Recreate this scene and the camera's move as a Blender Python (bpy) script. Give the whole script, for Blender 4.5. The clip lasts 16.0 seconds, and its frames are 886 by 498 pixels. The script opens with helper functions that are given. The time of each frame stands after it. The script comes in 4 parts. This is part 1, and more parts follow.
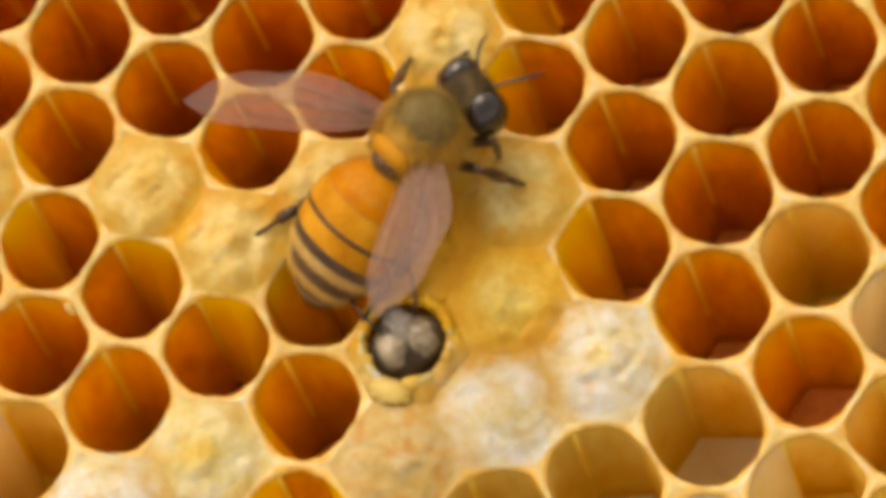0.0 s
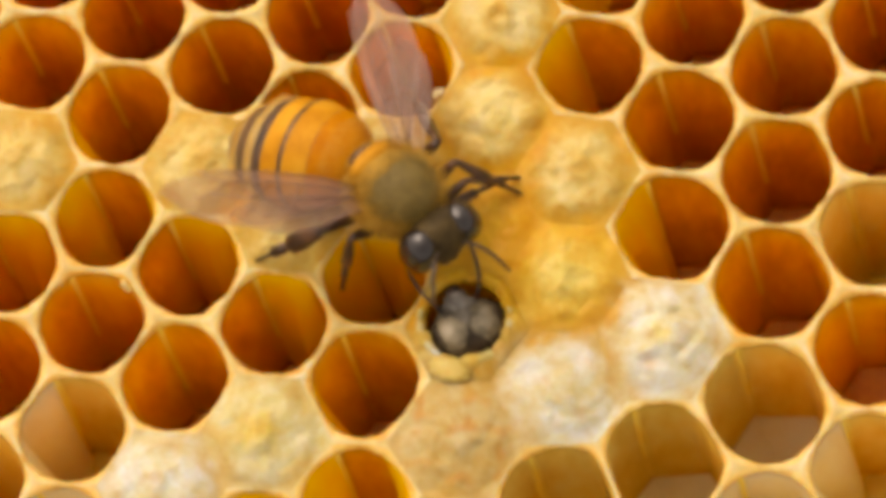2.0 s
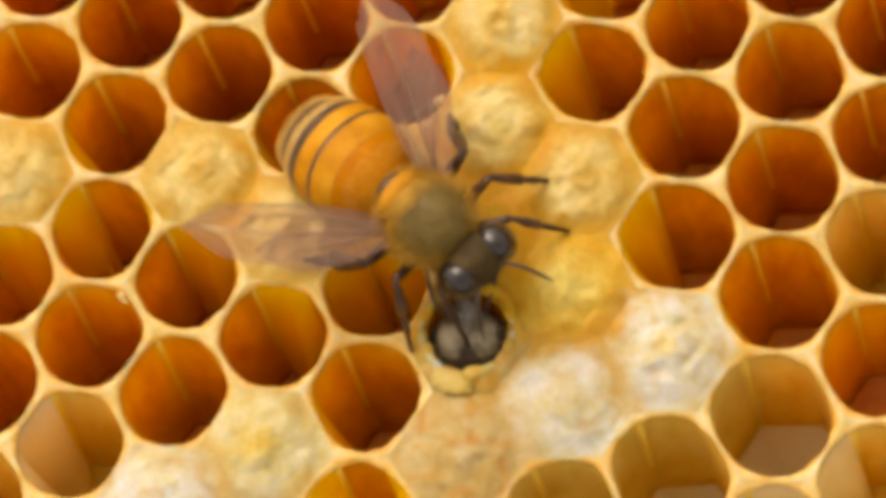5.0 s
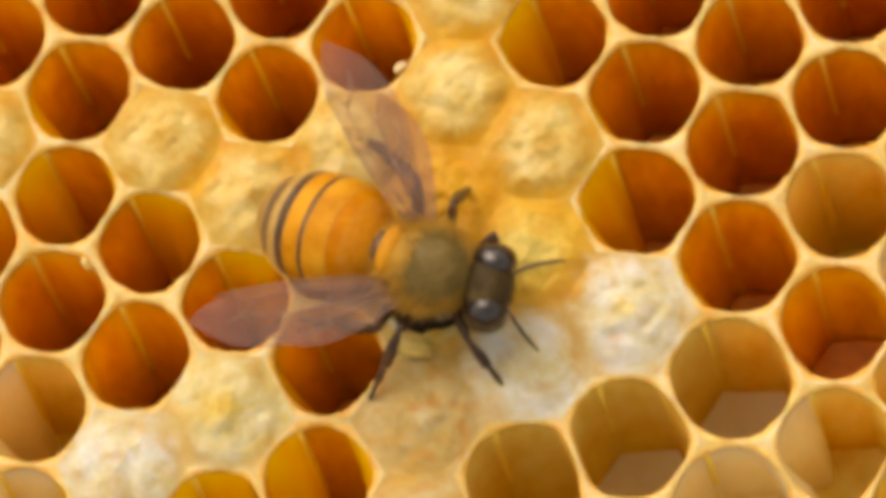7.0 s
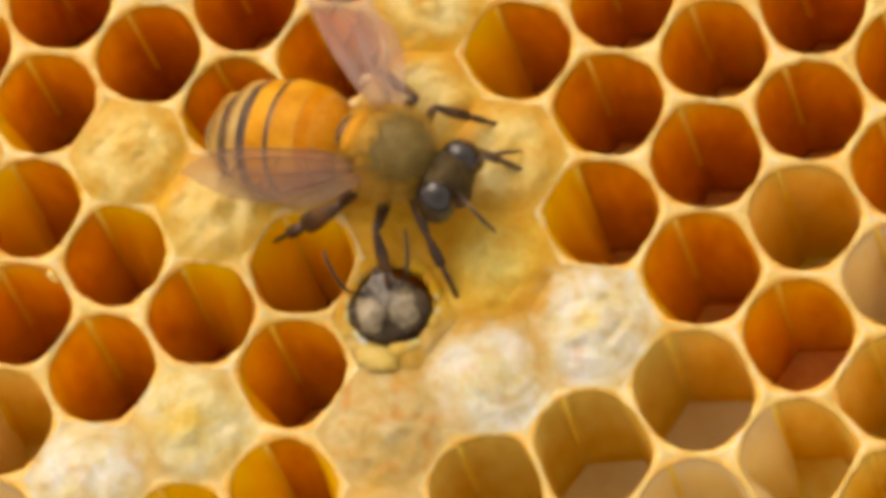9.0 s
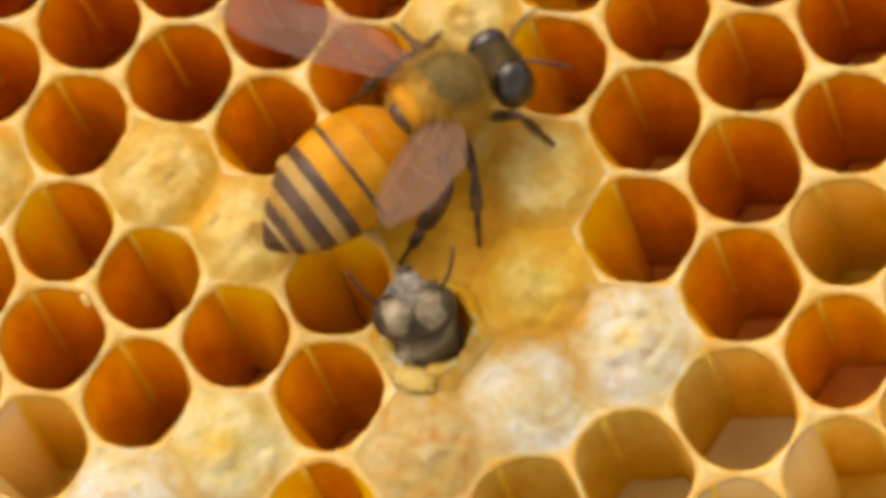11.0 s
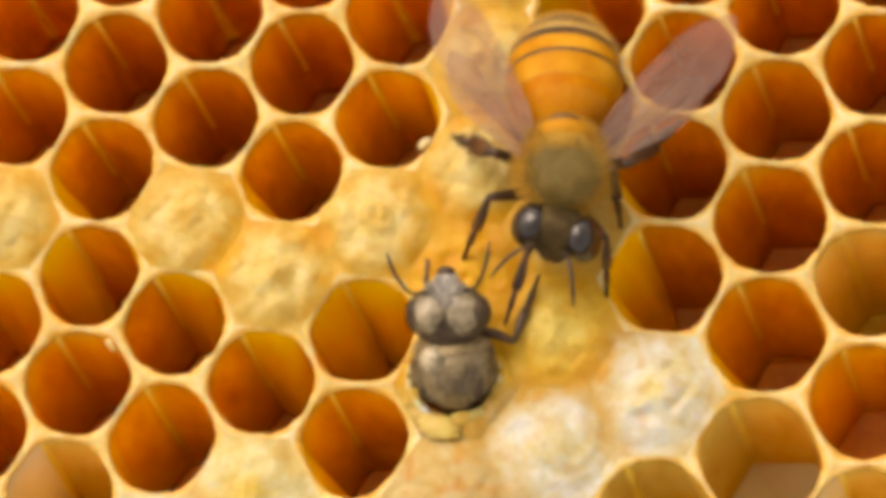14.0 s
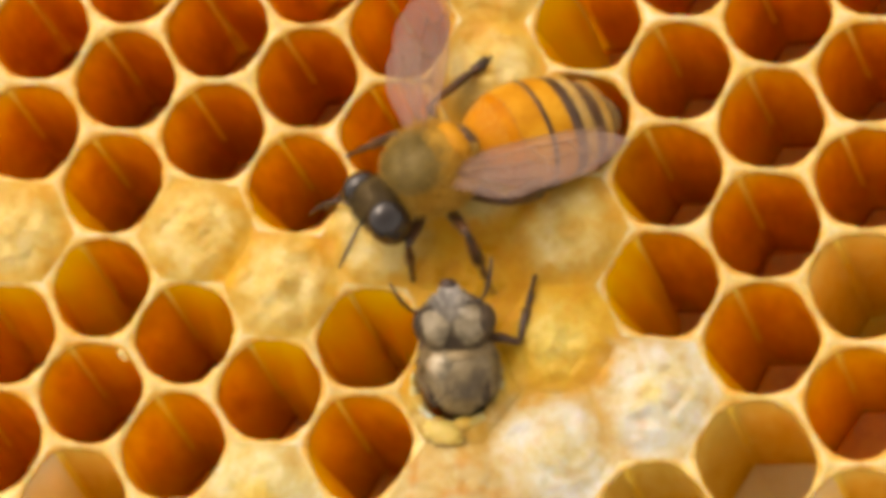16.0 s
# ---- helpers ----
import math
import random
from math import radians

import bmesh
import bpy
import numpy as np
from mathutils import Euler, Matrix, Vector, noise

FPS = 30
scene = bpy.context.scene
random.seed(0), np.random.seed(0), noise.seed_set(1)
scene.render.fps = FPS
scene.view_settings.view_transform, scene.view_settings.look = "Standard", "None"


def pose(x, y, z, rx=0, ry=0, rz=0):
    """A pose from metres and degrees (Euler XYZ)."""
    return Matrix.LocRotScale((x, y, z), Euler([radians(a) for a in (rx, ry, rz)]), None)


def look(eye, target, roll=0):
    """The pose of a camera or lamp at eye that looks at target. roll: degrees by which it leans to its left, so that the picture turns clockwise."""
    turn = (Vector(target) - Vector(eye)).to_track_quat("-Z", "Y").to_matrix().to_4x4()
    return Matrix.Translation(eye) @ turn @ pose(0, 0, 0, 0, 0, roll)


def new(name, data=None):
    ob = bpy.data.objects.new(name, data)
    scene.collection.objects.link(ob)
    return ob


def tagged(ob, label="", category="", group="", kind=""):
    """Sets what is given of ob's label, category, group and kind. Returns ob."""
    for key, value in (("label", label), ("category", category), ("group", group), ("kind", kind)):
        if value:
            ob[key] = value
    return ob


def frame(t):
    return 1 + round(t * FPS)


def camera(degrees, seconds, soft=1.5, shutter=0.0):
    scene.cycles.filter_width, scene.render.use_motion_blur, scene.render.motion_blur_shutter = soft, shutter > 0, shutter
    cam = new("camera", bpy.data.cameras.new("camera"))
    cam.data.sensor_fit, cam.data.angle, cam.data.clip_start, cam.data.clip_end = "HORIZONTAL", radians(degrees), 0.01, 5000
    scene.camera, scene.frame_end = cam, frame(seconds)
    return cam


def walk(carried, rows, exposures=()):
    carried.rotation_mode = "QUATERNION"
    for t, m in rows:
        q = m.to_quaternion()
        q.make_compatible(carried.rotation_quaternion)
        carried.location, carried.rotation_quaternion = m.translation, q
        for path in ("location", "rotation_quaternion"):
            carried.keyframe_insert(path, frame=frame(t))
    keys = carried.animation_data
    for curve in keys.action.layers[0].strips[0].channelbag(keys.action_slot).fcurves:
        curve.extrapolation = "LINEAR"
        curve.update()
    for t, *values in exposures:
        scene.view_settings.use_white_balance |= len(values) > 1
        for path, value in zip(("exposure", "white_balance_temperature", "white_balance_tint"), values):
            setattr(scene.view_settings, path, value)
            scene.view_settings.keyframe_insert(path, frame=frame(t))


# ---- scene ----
MM = 0.001
EXPOSURE, KELVIN, TINT = 0.0, 8800, 20
cam = camera(18, 16.0, soft=6.0, shutter=0.5)
walk(cam, [
    (0.0, pose(0.02008, -0.03807, 0.12768, 16.448, 7.137, 1.179)),
    (0.5, pose(0.01740, -0.03829, 0.12843, 16.168, 6.386, 0.994)),
    (1.0, pose(0.01762, -0.03712, 0.12815, 15.752, 6.710, 1.057)),
    (1.5, pose(0.01599, -0.03794, 0.12827, 16.148, 6.323, 1.146)),
    (2.0, pose(0.01522, -0.03866, 0.12790, 16.224, 6.241, 1.084)),
    (2.5, pose(0.01786, -0.03819, 0.12827, 15.848, 7.262, 1.177)),
    (3.0, pose(0.01775, -0.03849, 0.12753, 15.992, 7.248, 0.987)),
    (3.5, pose(0.01652, -0.03937, 0.12806, 16.013, 6.740, 1.039)),
    (4.0, pose(0.01422, -0.03935, 0.12699, 16.197, 6.042, 0.800)),
    (4.2, pose(0.01518, -0.03793, 0.12662, 16.121, 6.536, 0.862)),
    (6.5, pose(0.01541, -0.03593, 0.12637, 15.261, 6.270, 0.747)),
    (7.0, pose(0.01722, -0.03889, 0.12611, 15.975, 6.524, 0.766)),
    (7.5, pose(0.01978, -0.03653, 0.12733, 14.815, 7.310, 0.631)),
    (8.0, pose(0.02024, -0.03741, 0.12748, 15.364, 7.214, 0.729)),
    (10.3, pose(0.01770, -0.03576, 0.12558, 15.446, 6.173, 0.285)),
    (10.5, pose(0.01968, -0.03412, 0.12579, 14.836, 7.408, 0.321)),
    (11.0, pose(0.01854, -0.03550, 0.12577, 15.153, 7.355, 0.084)),
    (11.5, pose(0.01615, -0.03387, 0.12573, 14.648, 7.156, 0.164)),
    (12.0, pose(0.01468, -0.03296, 0.12583, 14.584, 6.652, 0.000)),
    (12.5, pose(0.01918, -0.02897, 0.12571, 13.347, 8.457, 0.377)),
    (13.0, pose(0.01980, -0.03275, 0.12581, 14.232, 8.049, 0.414)),
    (13.5, pose(0.01867, -0.03274, 0.12615, 14.854, 7.587, 0.325)),
    (14.0, pose(0.01848, -0.03238, 0.12683, 14.731, 7.711, 0.429)),
    (14.5, pose(0.01916, -0.03348, 0.12704, 14.691, 7.911, 0.230)),
    (15.0, pose(0.01733, -0.03360, 0.12729, 14.697, 7.465, 0.029)),
    (15.5, pose(0.01950, -0.03318, 0.12759, 14.633, 8.359, 0.131)),
    (16.0, pose(0.02154, -0.03241, 0.12935, 14.567, 9.030, 0.095)),
], exposures=[(0, EXPOSURE, KELVIN, TINT), (12, EXPOSURE + 0.03, KELVIN, TINT), (13, EXPOSURE + 0.11, KELVIN, TINT), (16, EXPOSURE + 0.11, KELVIN, TINT)])

# ---- light: hazy daylight from the upper left ----
SUN_TURN, SUN_HEIGHT = radians(128), radians(52)
world = bpy.data.worlds.new("daylight")
scene.world = world
world.use_nodes = True
nt = world.node_tree
sky = nt.nodes.new("ShaderNodeTexSky")
sky.sky_type, sky.sun_disc = "NISHITA", False
sky.sun_elevation, sky.sun_rotation = SUN_HEIGHT, radians(90) - SUN_TURN
sky.dust_density, sky.air_density = 4.0, 1.0
haze = nt.nodes.new("ShaderNodeHueSaturation")
haze.inputs["Saturation"].default_value = 0.14
nt.links.new(sky.outputs[0], haze.inputs["Color"])
nt.links.new(haze.outputs[0], nt.nodes["Background"].inputs[0])
nt.nodes["Background"].inputs[1].default_value = 0.25
sun_data = bpy.data.lights.new("sun", "SUN")
sun_data.energy, sun_data.angle, sun_data.color = 0.5, radians(30), (1.0, 0.93, 0.82)
sun = new("sun", sun_data)
sun.matrix_world = look((0.3 * math.cos(SUN_TURN) * math.cos(SUN_HEIGHT), 0.3 * math.sin(SUN_TURN) * math.cos(SUN_HEIGHT), 0.3 * math.sin(SUN_HEIGHT)), (0, 0, 0))


# ---- materials ----
def material(name, colours, scale=400.0, rough=0.5, bump=0.3, fine=2500.0, spec=0.4, translucent=0.0, stretch=(1, 1, 1), per_piece=0.0, coat=0.0, soft=0.0, whole=False, reach=0.0009, spread=0.36):
    """A surface of two or three colours mixed by coarse and fine noise (scale per metre), with a fine relief."""
    mat = bpy.data.materials.new(name)
    mat.use_nodes = True
    t = mat.node_tree
    n, link = t.nodes, t.links.new
    b = n["Principled BSDF"]
    co = n.new("ShaderNodeTexCoord")
    mp = n.new("ShaderNodeMapping")
    mp.inputs["Scale"].default_value = stretch
    if whole:
        link(n.new("ShaderNodeNewGeometry").outputs["Position"], mp.inputs["Vector"])
    else:
        link(co.outputs["Object"], mp.inputs["Vector"])
    info = n.new("ShaderNodeObjectInfo")
    off = n.new("ShaderNodeVectorMath")
    off.operation = "ADD"
    link(mp.outputs[0], off.inputs[0])
    if not whole:
        link(info.outputs["Random"], off.inputs[1])
    coarse, small = n.new("ShaderNodeTexNoise"), n.new("ShaderNodeTexNoise")
    for tex, s, d in ((coarse, scale, 4.0), (small, fine, 3.0)):
        tex.inputs["Scale"].default_value, tex.inputs["Detail"].default_value = s, d
        link(off.outputs[0], tex.inputs["Vector"])
    mixf = n.new("ShaderNodeMath")
    mixf.operation = "MULTIPLY_ADD"
    link(small.outputs[0], mixf.inputs[0])
    mixf.inputs[1].default_value = 0.35
    add = n.new("ShaderNodeMath")
    add.operation = "MULTIPLY_ADD"
    link(info.outputs["Random"], add.inputs[0])
    add.inputs[1].default_value, add.inputs[2].default_value = per_piece, -0.17 - per_piece / 2
    sm = n.new("ShaderNodeMath")
    link(coarse.outputs[0], sm.inputs[0])
    link(add.outputs[0], sm.inputs[1])
    link(sm.outputs[0], mixf.inputs[2])
    ramp = n.new("ShaderNodeValToRGB")
    e = ramp.color_ramp.elements
    while len(e) < len(colours):
        e.new(0.5)
    for k, c in enumerate(colours):
        e[k].position = 0.5 - spread / 2 + spread * k / max(1, len(colours) - 1)
        e[k].color = (*c, 1)
    link(mixf.outputs[0], ramp.inputs[0])
    link(ramp.outputs[0], b.inputs["Base Color"])
    b.inputs["Roughness"].default_value = rough
    b.inputs["Specular IOR Level"].default_value = spec
    b.inputs["Coat Weight"].default_value = coat
    b.inputs["Coat Roughness"].default_value = 0.15
    b.inputs["Subsurface Weight"].default_value = soft
    b.inputs["Subsurface Radius"].default_value = (1.0, 0.45, 0.12)
    b.inputs["Subsurface Scale"].default_value = reach
    bp = n.new("ShaderNodeBump")
    bp.inputs["Strength"].default_value, bp.inputs["Distance"].default_value = bump, 0.0002
    link(mixf.outputs[0], bp.inputs["Height"])
    link(bp.outputs[0], b.inputs["Normal"])
    if translucent > 0:
        tr, mx = n.new("ShaderNodeBsdfTranslucent"), n.new("ShaderNodeMixShader")
        link(ramp.outputs[0], tr.inputs[0])
        link(bp.outputs[0], tr.inputs["Normal"])
        mx.inputs[0].default_value = translucent
        link(b.outputs[0], mx.inputs[1])
        link(tr.outputs[0], mx.inputs[2])
        link(mx.outputs[0], n["Material Output"].inputs[0])
    return mat


WAX_RIM = material("pale_wax", [(0.48, 0.31, 0.075), (0.55, 0.42, 0.17), (0.62, 0.53, 0.31)], 420, 0.42, 0.3, 2600, soft=0.5, whole=True)
WAX_EDGE = material("amber_wax_edge", [(0.58, 0.29, 0.035), (0.65, 0.39, 0.09), (0.70, 0.51, 0.19)], 700, 0.42, 0.3, 2600, soft=0.4, whole=True)
WAX_DEEP = material("brown_cocoon_wax", [(0.72, 0.315, 0.010), (0.88, 0.45, 0.020), (0.98, 0.61, 0.048)], 420, 0.45, 0.7, 1800, stretch=(1, 1, 0.3), per_piece=0.12, translucent=0.42)
WAX_GOLD_LIT = material("golden_lit_wax", [(0.98, 0.54, 0.008), (0.99, 0.63, 0.013), (0.99, 0.70, 0.03)], 420, 0.45, 0.35, 1800, stretch=(1, 1, 0.3), per_piece=0.1, translucent=0.15)
WAX_OLIVE = material("olive_wax", [(0.86, 0.59, 0.09), (0.94, 0.72, 0.16), (0.97, 0.82, 0.25)], 420, 0.45, 0.3, 1800, stretch=(1, 1, 0.4), per_piece=0.1, translucent=0.45)
WAX_WHITE = material("new_white_wax", [(0.90, 0.80, 0.50), (0.93, 0.86, 0.61), (0.95, 0.90, 0.70)], 300, 0.42, 0.2, 2500, stretch=(1, 1, 0.4), translucent=0.5)
WAX_SEAM = material("seam_wax", [(0.98, 0.70, 0.08), (0.99, 0.80, 0.17)], 600, 0.40, 0.3, 3000, translucent=0.15)
BASE_DEEP = material("dark_cell_base", [(0.56, 0.20, 0.008), (0.68, 0.28, 0.014), (0.76, 0.35, 0.022)], 500, 0.45, 0.3, 2500)
CAP_YELLOW, CAP_GOLD, CAP_WHITE, CAP_RUST, CAP_CREAM = (0.46, 0.295, 0.055), (0.53, 0.295, 0.013), (0.51, 0.495, 0.36), (0.42, 0.315, 0.125), (0.50, 0.44, 0.21)
CAP_AMBER = (0.55, 0.28, 0.013)


def capping_material():
    """Wax cappings: the tone comes from the kind of capping, with blotches and fibres on it."""
    mat = material("wax_capping", [(0.95, 0.84, 0.58), (0.99, 0.98, 0.92), (1.03, 1.09, 1.30)], 520, 0.50, 0.16, 2900, spec=0.22, soft=0.25, translucent=0.10, whole=True, reach=0.0006, spread=0.28)
    n, link = mat.node_tree.nodes, mat.node_tree.links.new
    b = n["Principled BSDF"]
    ramp = b.inputs["Base Color"].links[0].from_node
    tone = n.new("ShaderNodeAttribute")
    tone.attribute_name = "tone"
    mul = n.new("ShaderNodeVectorMath")
    mul.operation = "MULTIPLY"
    link(ramp.outputs[0], mul.inputs[0])
    link(tone.outputs["Color"], mul.inputs[1])
    # pale winding threads of new wax
    thread = n.new("ShaderNodeTexNoise")
    thread.inputs["Scale"].default_value, thread.inputs["Detail"].default_value, thread.inputs["Distortion"].default_value = 620, 2.0, 1.2
    link(n.new("ShaderNodeNewGeometry").outputs["Position"], thread.inputs["Vector"])
    off, size, rng, pale = n.new("ShaderNodeMath"), n.new("ShaderNodeMath"), n.new("ShaderNodeMapRange"), n.new("ShaderNodeMix")
    off.inputs[1].default_value = -0.5
    size.operation = "ABSOLUTE"
    rng.inputs["From Min"].default_value, rng.inputs["From Max"].default_value = 0.07, 0.0
    rng.inputs["To Max"].default_value = 0.7
    link(thread.outputs[0], off.inputs[0])
    link(off.outputs[0], size.inputs[0])
    link(size.outputs[0], rng.inputs["Value"])
    bright = n.new("ShaderNodeVectorMath")
    bright.operation = "MULTIPLY"
    bright.inputs[1].default_value = (1.08, 1.16, 1.42)
    link(mul.outputs[0], bright.inputs[0])
    pale.data_type = "RGBA"
    link(rng.outputs["Result"], pale.inputs["Factor"])
    link(mul.outputs[0], pale.inputs["A"])
    link(bright.outputs[0], pale.inputs["B"])
    link(pale.outputs["Result"], b.inputs["Base Color"])
    link(pale.outputs["Result"], [q for q in n if q.bl_idname == "ShaderNodeBsdfTranslucent"][0].inputs["Color"])
    return mat


CAPPING = capping_material()

CHITIN = material("dark_chitin", [(0.012, 0.008, 0.006), (0.03, 0.018, 0.012), (0.06, 0.032, 0.018)], 600, 0.32, 0.3, 4000, spec=0.5)
LEG_BROWN = material("brown_leg_chitin", [(0.018, 0.010, 0.007), (0.045, 0.022, 0.012), (0.10, 0.045, 0.018)], 700, 0.38, 0.4, 4000)
EYE_BLACK = material("black_compound_eye", [(0.006, 0.004, 0.004), (0.014, 0.010, 0.009)], 900, 0.16, 0.3, 9000, spec=0.6, coat=0.3)
FUZZ_GOLD = material("golden_hair", [(0.44, 0.235, 0.028), (0.53, 0.315, 0.048), (0.60, 0.40, 0.09)], 700, 0.6, 0.1, 3000, translucent=0.25)
FUZZ_BROWN = material("brown_hair", [(0.20, 0.138, 0.034), (0.28, 0.195, 0.054), (0.36, 0.262, 0.09)], 700, 0.6, 0.1, 3000)
FUZZ_GREY = material("grey_hair", [(0.20, 0.155, 0.085), (0.27, 0.217, 0.128), (0.34, 0.285, 0.18)], 700, 0.6, 0.1, 3000, translucent=0.2)
FUZZ_DARK = material("dark_brown_hair", [(0.05, 0.034, 0.010), (0.09, 0.061, 0.018), (0.16, 0.11, 0.034)], 700, 0.6, 0.1, 3000)
HEAD_BROWN = material("dark_brown_head", [(0.028, 0.018, 0.007), (0.055, 0.036, 0.013), (0.10, 0.068, 0.025)], 600, 0.6, 0.4, 4000, spec=0.15)
THORAX = material("olive_brown_thorax", [(0.10, 0.070, 0.017), (0.16, 0.114, 0.032), (0.23, 0.17, 0.055)], 500, 0.55, 0.6, 4000, spec=0.25)
AMBER = material("amber_brown_chitin", [(0.24, 0.125, 0.016), (0.33, 0.18, 0.026), (0.42, 0.245, 0.045)], 500, 0.6, 0.4, 4000, spec=0.1)
THORAX_GOLD = material("amber_scutellum", [(0.34, 0.14, 0.008), (0.44, 0.20, 0.015)], 500, 0.55, 0.5, 4000, spec=0.1)
ORANGE_DEEP = material("deep_orange_abdomen", [(0.34, 0.10, 0.002), (0.42, 0.145, 0.003), (0.48, 0.19, 0.006)], 500, 0.55, 0.5, 3500, spec=0.08)
ORANGE = material("orange_abdomen", [(0.36, 0.140, 0.006), (0.45, 0.195, 0.010), (0.52, 0.255, 0.022)], 500, 0.55, 0.5, 3500, spec=0.1)
TAN = material("tan_hair_band", [(0.28, 0.185, 0.06), (0.37, 0.255, 0.095), (0.45, 0.34, 0.16)], 700, 0.55, 0.6, 3500)
BAND = material("dark_brown_band", [(0.028, 0.016, 0.010), (0.06, 0.032, 0.020), (0.10, 0.055, 0.032)], 600, 0.36, 0.5, 3500)
YOUNG_DARK = material("dark_grey_young_chitin", [(0.024, 0.016, 0.010), (0.05, 0.035, 0.022), (0.085, 0.060, 0.038)], 600, 0.4, 0.5, 3500, spec=0.2)
YOUNG_MID = material("grey_young_chitin", [(0.06, 0.042, 0.018), (0.12, 0.090, 0.044), (0.21, 0.165, 0.09)], 800, 0.36, 0.6, 3500, coat=0.3, spread=0.2)
YOUNG_COLLAR = material("tan_collar", [(0.17, 0.122, 0.058), (0.25, 0.19, 0.10), (0.33, 0.265, 0.155)], 900, 0.5, 0.5, 3500)
YOUNG_FRONS = material("mottled_grey_face", [(0.06, 0.053, 0.042), (0.15, 0.137, 0.112), (0.26, 0.24, 0.20)], 1100, 0.42, 0.7, 3500, spread=0.3)
YOUNG_FACE = material("bluish_grey_face", [(0.10, 0.093, 0.082), (0.22, 0.21, 0.19), (0.33, 0.315, 0.29)], 1200, 0.36, 0.6, 3500, spread=0.26)
YOUNG_PALE = material("pale_grey_young_chitin", [(0.13, 0.110, 0.068), (0.28, 0.24, 0.158), (0.40, 0.345, 0.24)], 900, 0.34, 0.6, 3500, coat=0.35, spread=0.26)


def wing_material(name, tint, clear):
    mat = bpy.data.materials.new(name)
    mat.use_nodes = True
    t = mat.node_tree
    n, link = t.nodes, t.links.new
    b = n["Principled BSDF"]
    noise_tex = n.new("ShaderNodeTexNoise")
    noise_tex.inputs["Scale"].default_value = 700
    co = n.new("ShaderNodeTexCoord")
    link(co.outputs["Object"], noise_tex.inputs["Vector"])
    ramp = n.new("ShaderNodeValToRGB")
    ramp.color_ramp.elements[0].color = (*[c * 0.75 for c in tint], 1)
    ramp.color_ramp.elements[1].color = (*tint, 1)
    link(noise_tex.outputs[0], ramp.inputs[0])
    link(ramp.outputs[0], b.inputs["Base Color"])
    b.inputs["Roughness"].default_value = 0.3
    bp = n.new("ShaderNodeBump")
    bp.inputs["Strength"].default_value, bp.inputs["Distance"].default_value = 0.4, 0.0002
    link(noise_tex.outputs[0], bp.inputs["Height"])
    link(bp.outputs[0], b.inputs["Normal"])
    tp, mx = n.new("ShaderNodeBsdfTransparent"), n.new("ShaderNodeMixShader")
    tp.inputs[0].default_value = (0.90, 0.80, 0.70, 1)
    mx.inputs[0].default_value = clear
    link(b.outputs[0], mx.inputs[1])
    link(tp.outputs[0], mx.inputs[2])
    link(mx.outputs[0], n["Material Output"].inputs[0])
    return mat


WING = wing_material("wing_membrane", (0.31, 0.205, 0.165), 0.66)
VEIN = material("wing_vein", [(0.20, 0.12, 0.075), (0.28, 0.165, 0.11)], 900, 0.4, 0.2)


# ---- mesh helpers ----
def part(name, geometry, mats, parent=None, label="", m=None, smooth=True):
    """One mesh object from (verts, faces, material indices or None), under a thing or a part."""
    verts, faces, which = geometry
    me = bpy.data.meshes.new(name)
    me.from_pydata([tuple(v) for v in verts], [], faces)
    for mat in (mats if isinstance(mats, (list, tuple)) else [mats]):
        me.materials.append(mat)
    if which is not None:
        me.polygons.foreach_set("material_index", which)
    me.polygons.foreach_set("use_smooth", [smooth] * len(faces))
    me.update()
    ob = new(name, me)
    ob.parent = parent
    if m is not None:
        ob.matrix_basis = m
    return tagged(ob, label)


def loft(rings, closed_start=True, closed_end=True, which=None):
    """Rings of equally many points, skinned; which gives a material index for each band."""
    n = len(rings[0])
    verts, faces, idx = [], [], []
    for r in rings:
        verts += r
    for k in range(len(rings) - 1):
        for i in range(n):
            j = (i + 1) % n
            faces.append((k * n + i, k * n + j, (k + 1) * n + j, (k + 1) * n + i))
            idx.append(which[k] if which else 0)
    if closed_start:
        verts.append(sum((Vector(v) for v in rings[0]), Vector()) / n)
        for i in range(n):
            faces.append((len(verts) - 1, (i + 1) % n, i))
            idx.append(which[0] if which else 0)
    if closed_end:
        verts.append(sum((Vector(v) for v in rings[-1]), Vector()) / n)
        o = (len(rings) - 1) * n
        for i in range(n):
            faces.append((len(verts) - 1, o + i, o + (i + 1) % n))
            idx.append(which[-1] if which else 0)
    return verts, faces, idx


def joined(*geos):
    verts, faces, idx = [], [], []
    for v, f, w in geos:
        o = len(verts)
        verts += list(v)
        faces += [tuple(a + o for a in q) for q in f]
        idx += list(w) if w is not None else [0] * len(f)
    return verts, faces, idx


def tube(points, radii, n=10):
    """A round tapering tube along points."""
    pts = [Vector(p) for p in points]
    rings = []
    side = None
    for k, p in enumerate(pts):
        d = (pts[min(k + 1, len(pts) - 1)] - pts[max(k - 1, 0)]).normalized()
        ref = side if side is not None else (Vector((0, 0, 1)) if abs(d.z) < 0.9 else Vector((1, 0, 0)))
        u = (ref - d * ref.dot(d)).normalized()
        side = u
        w = d.cross(u)
        rings.append([p + (u * math.cos(a) + w * math.sin(a)) * radii[k] for a in [2 * math.pi * i / n for i in range(n)]])
    return loft(rings)


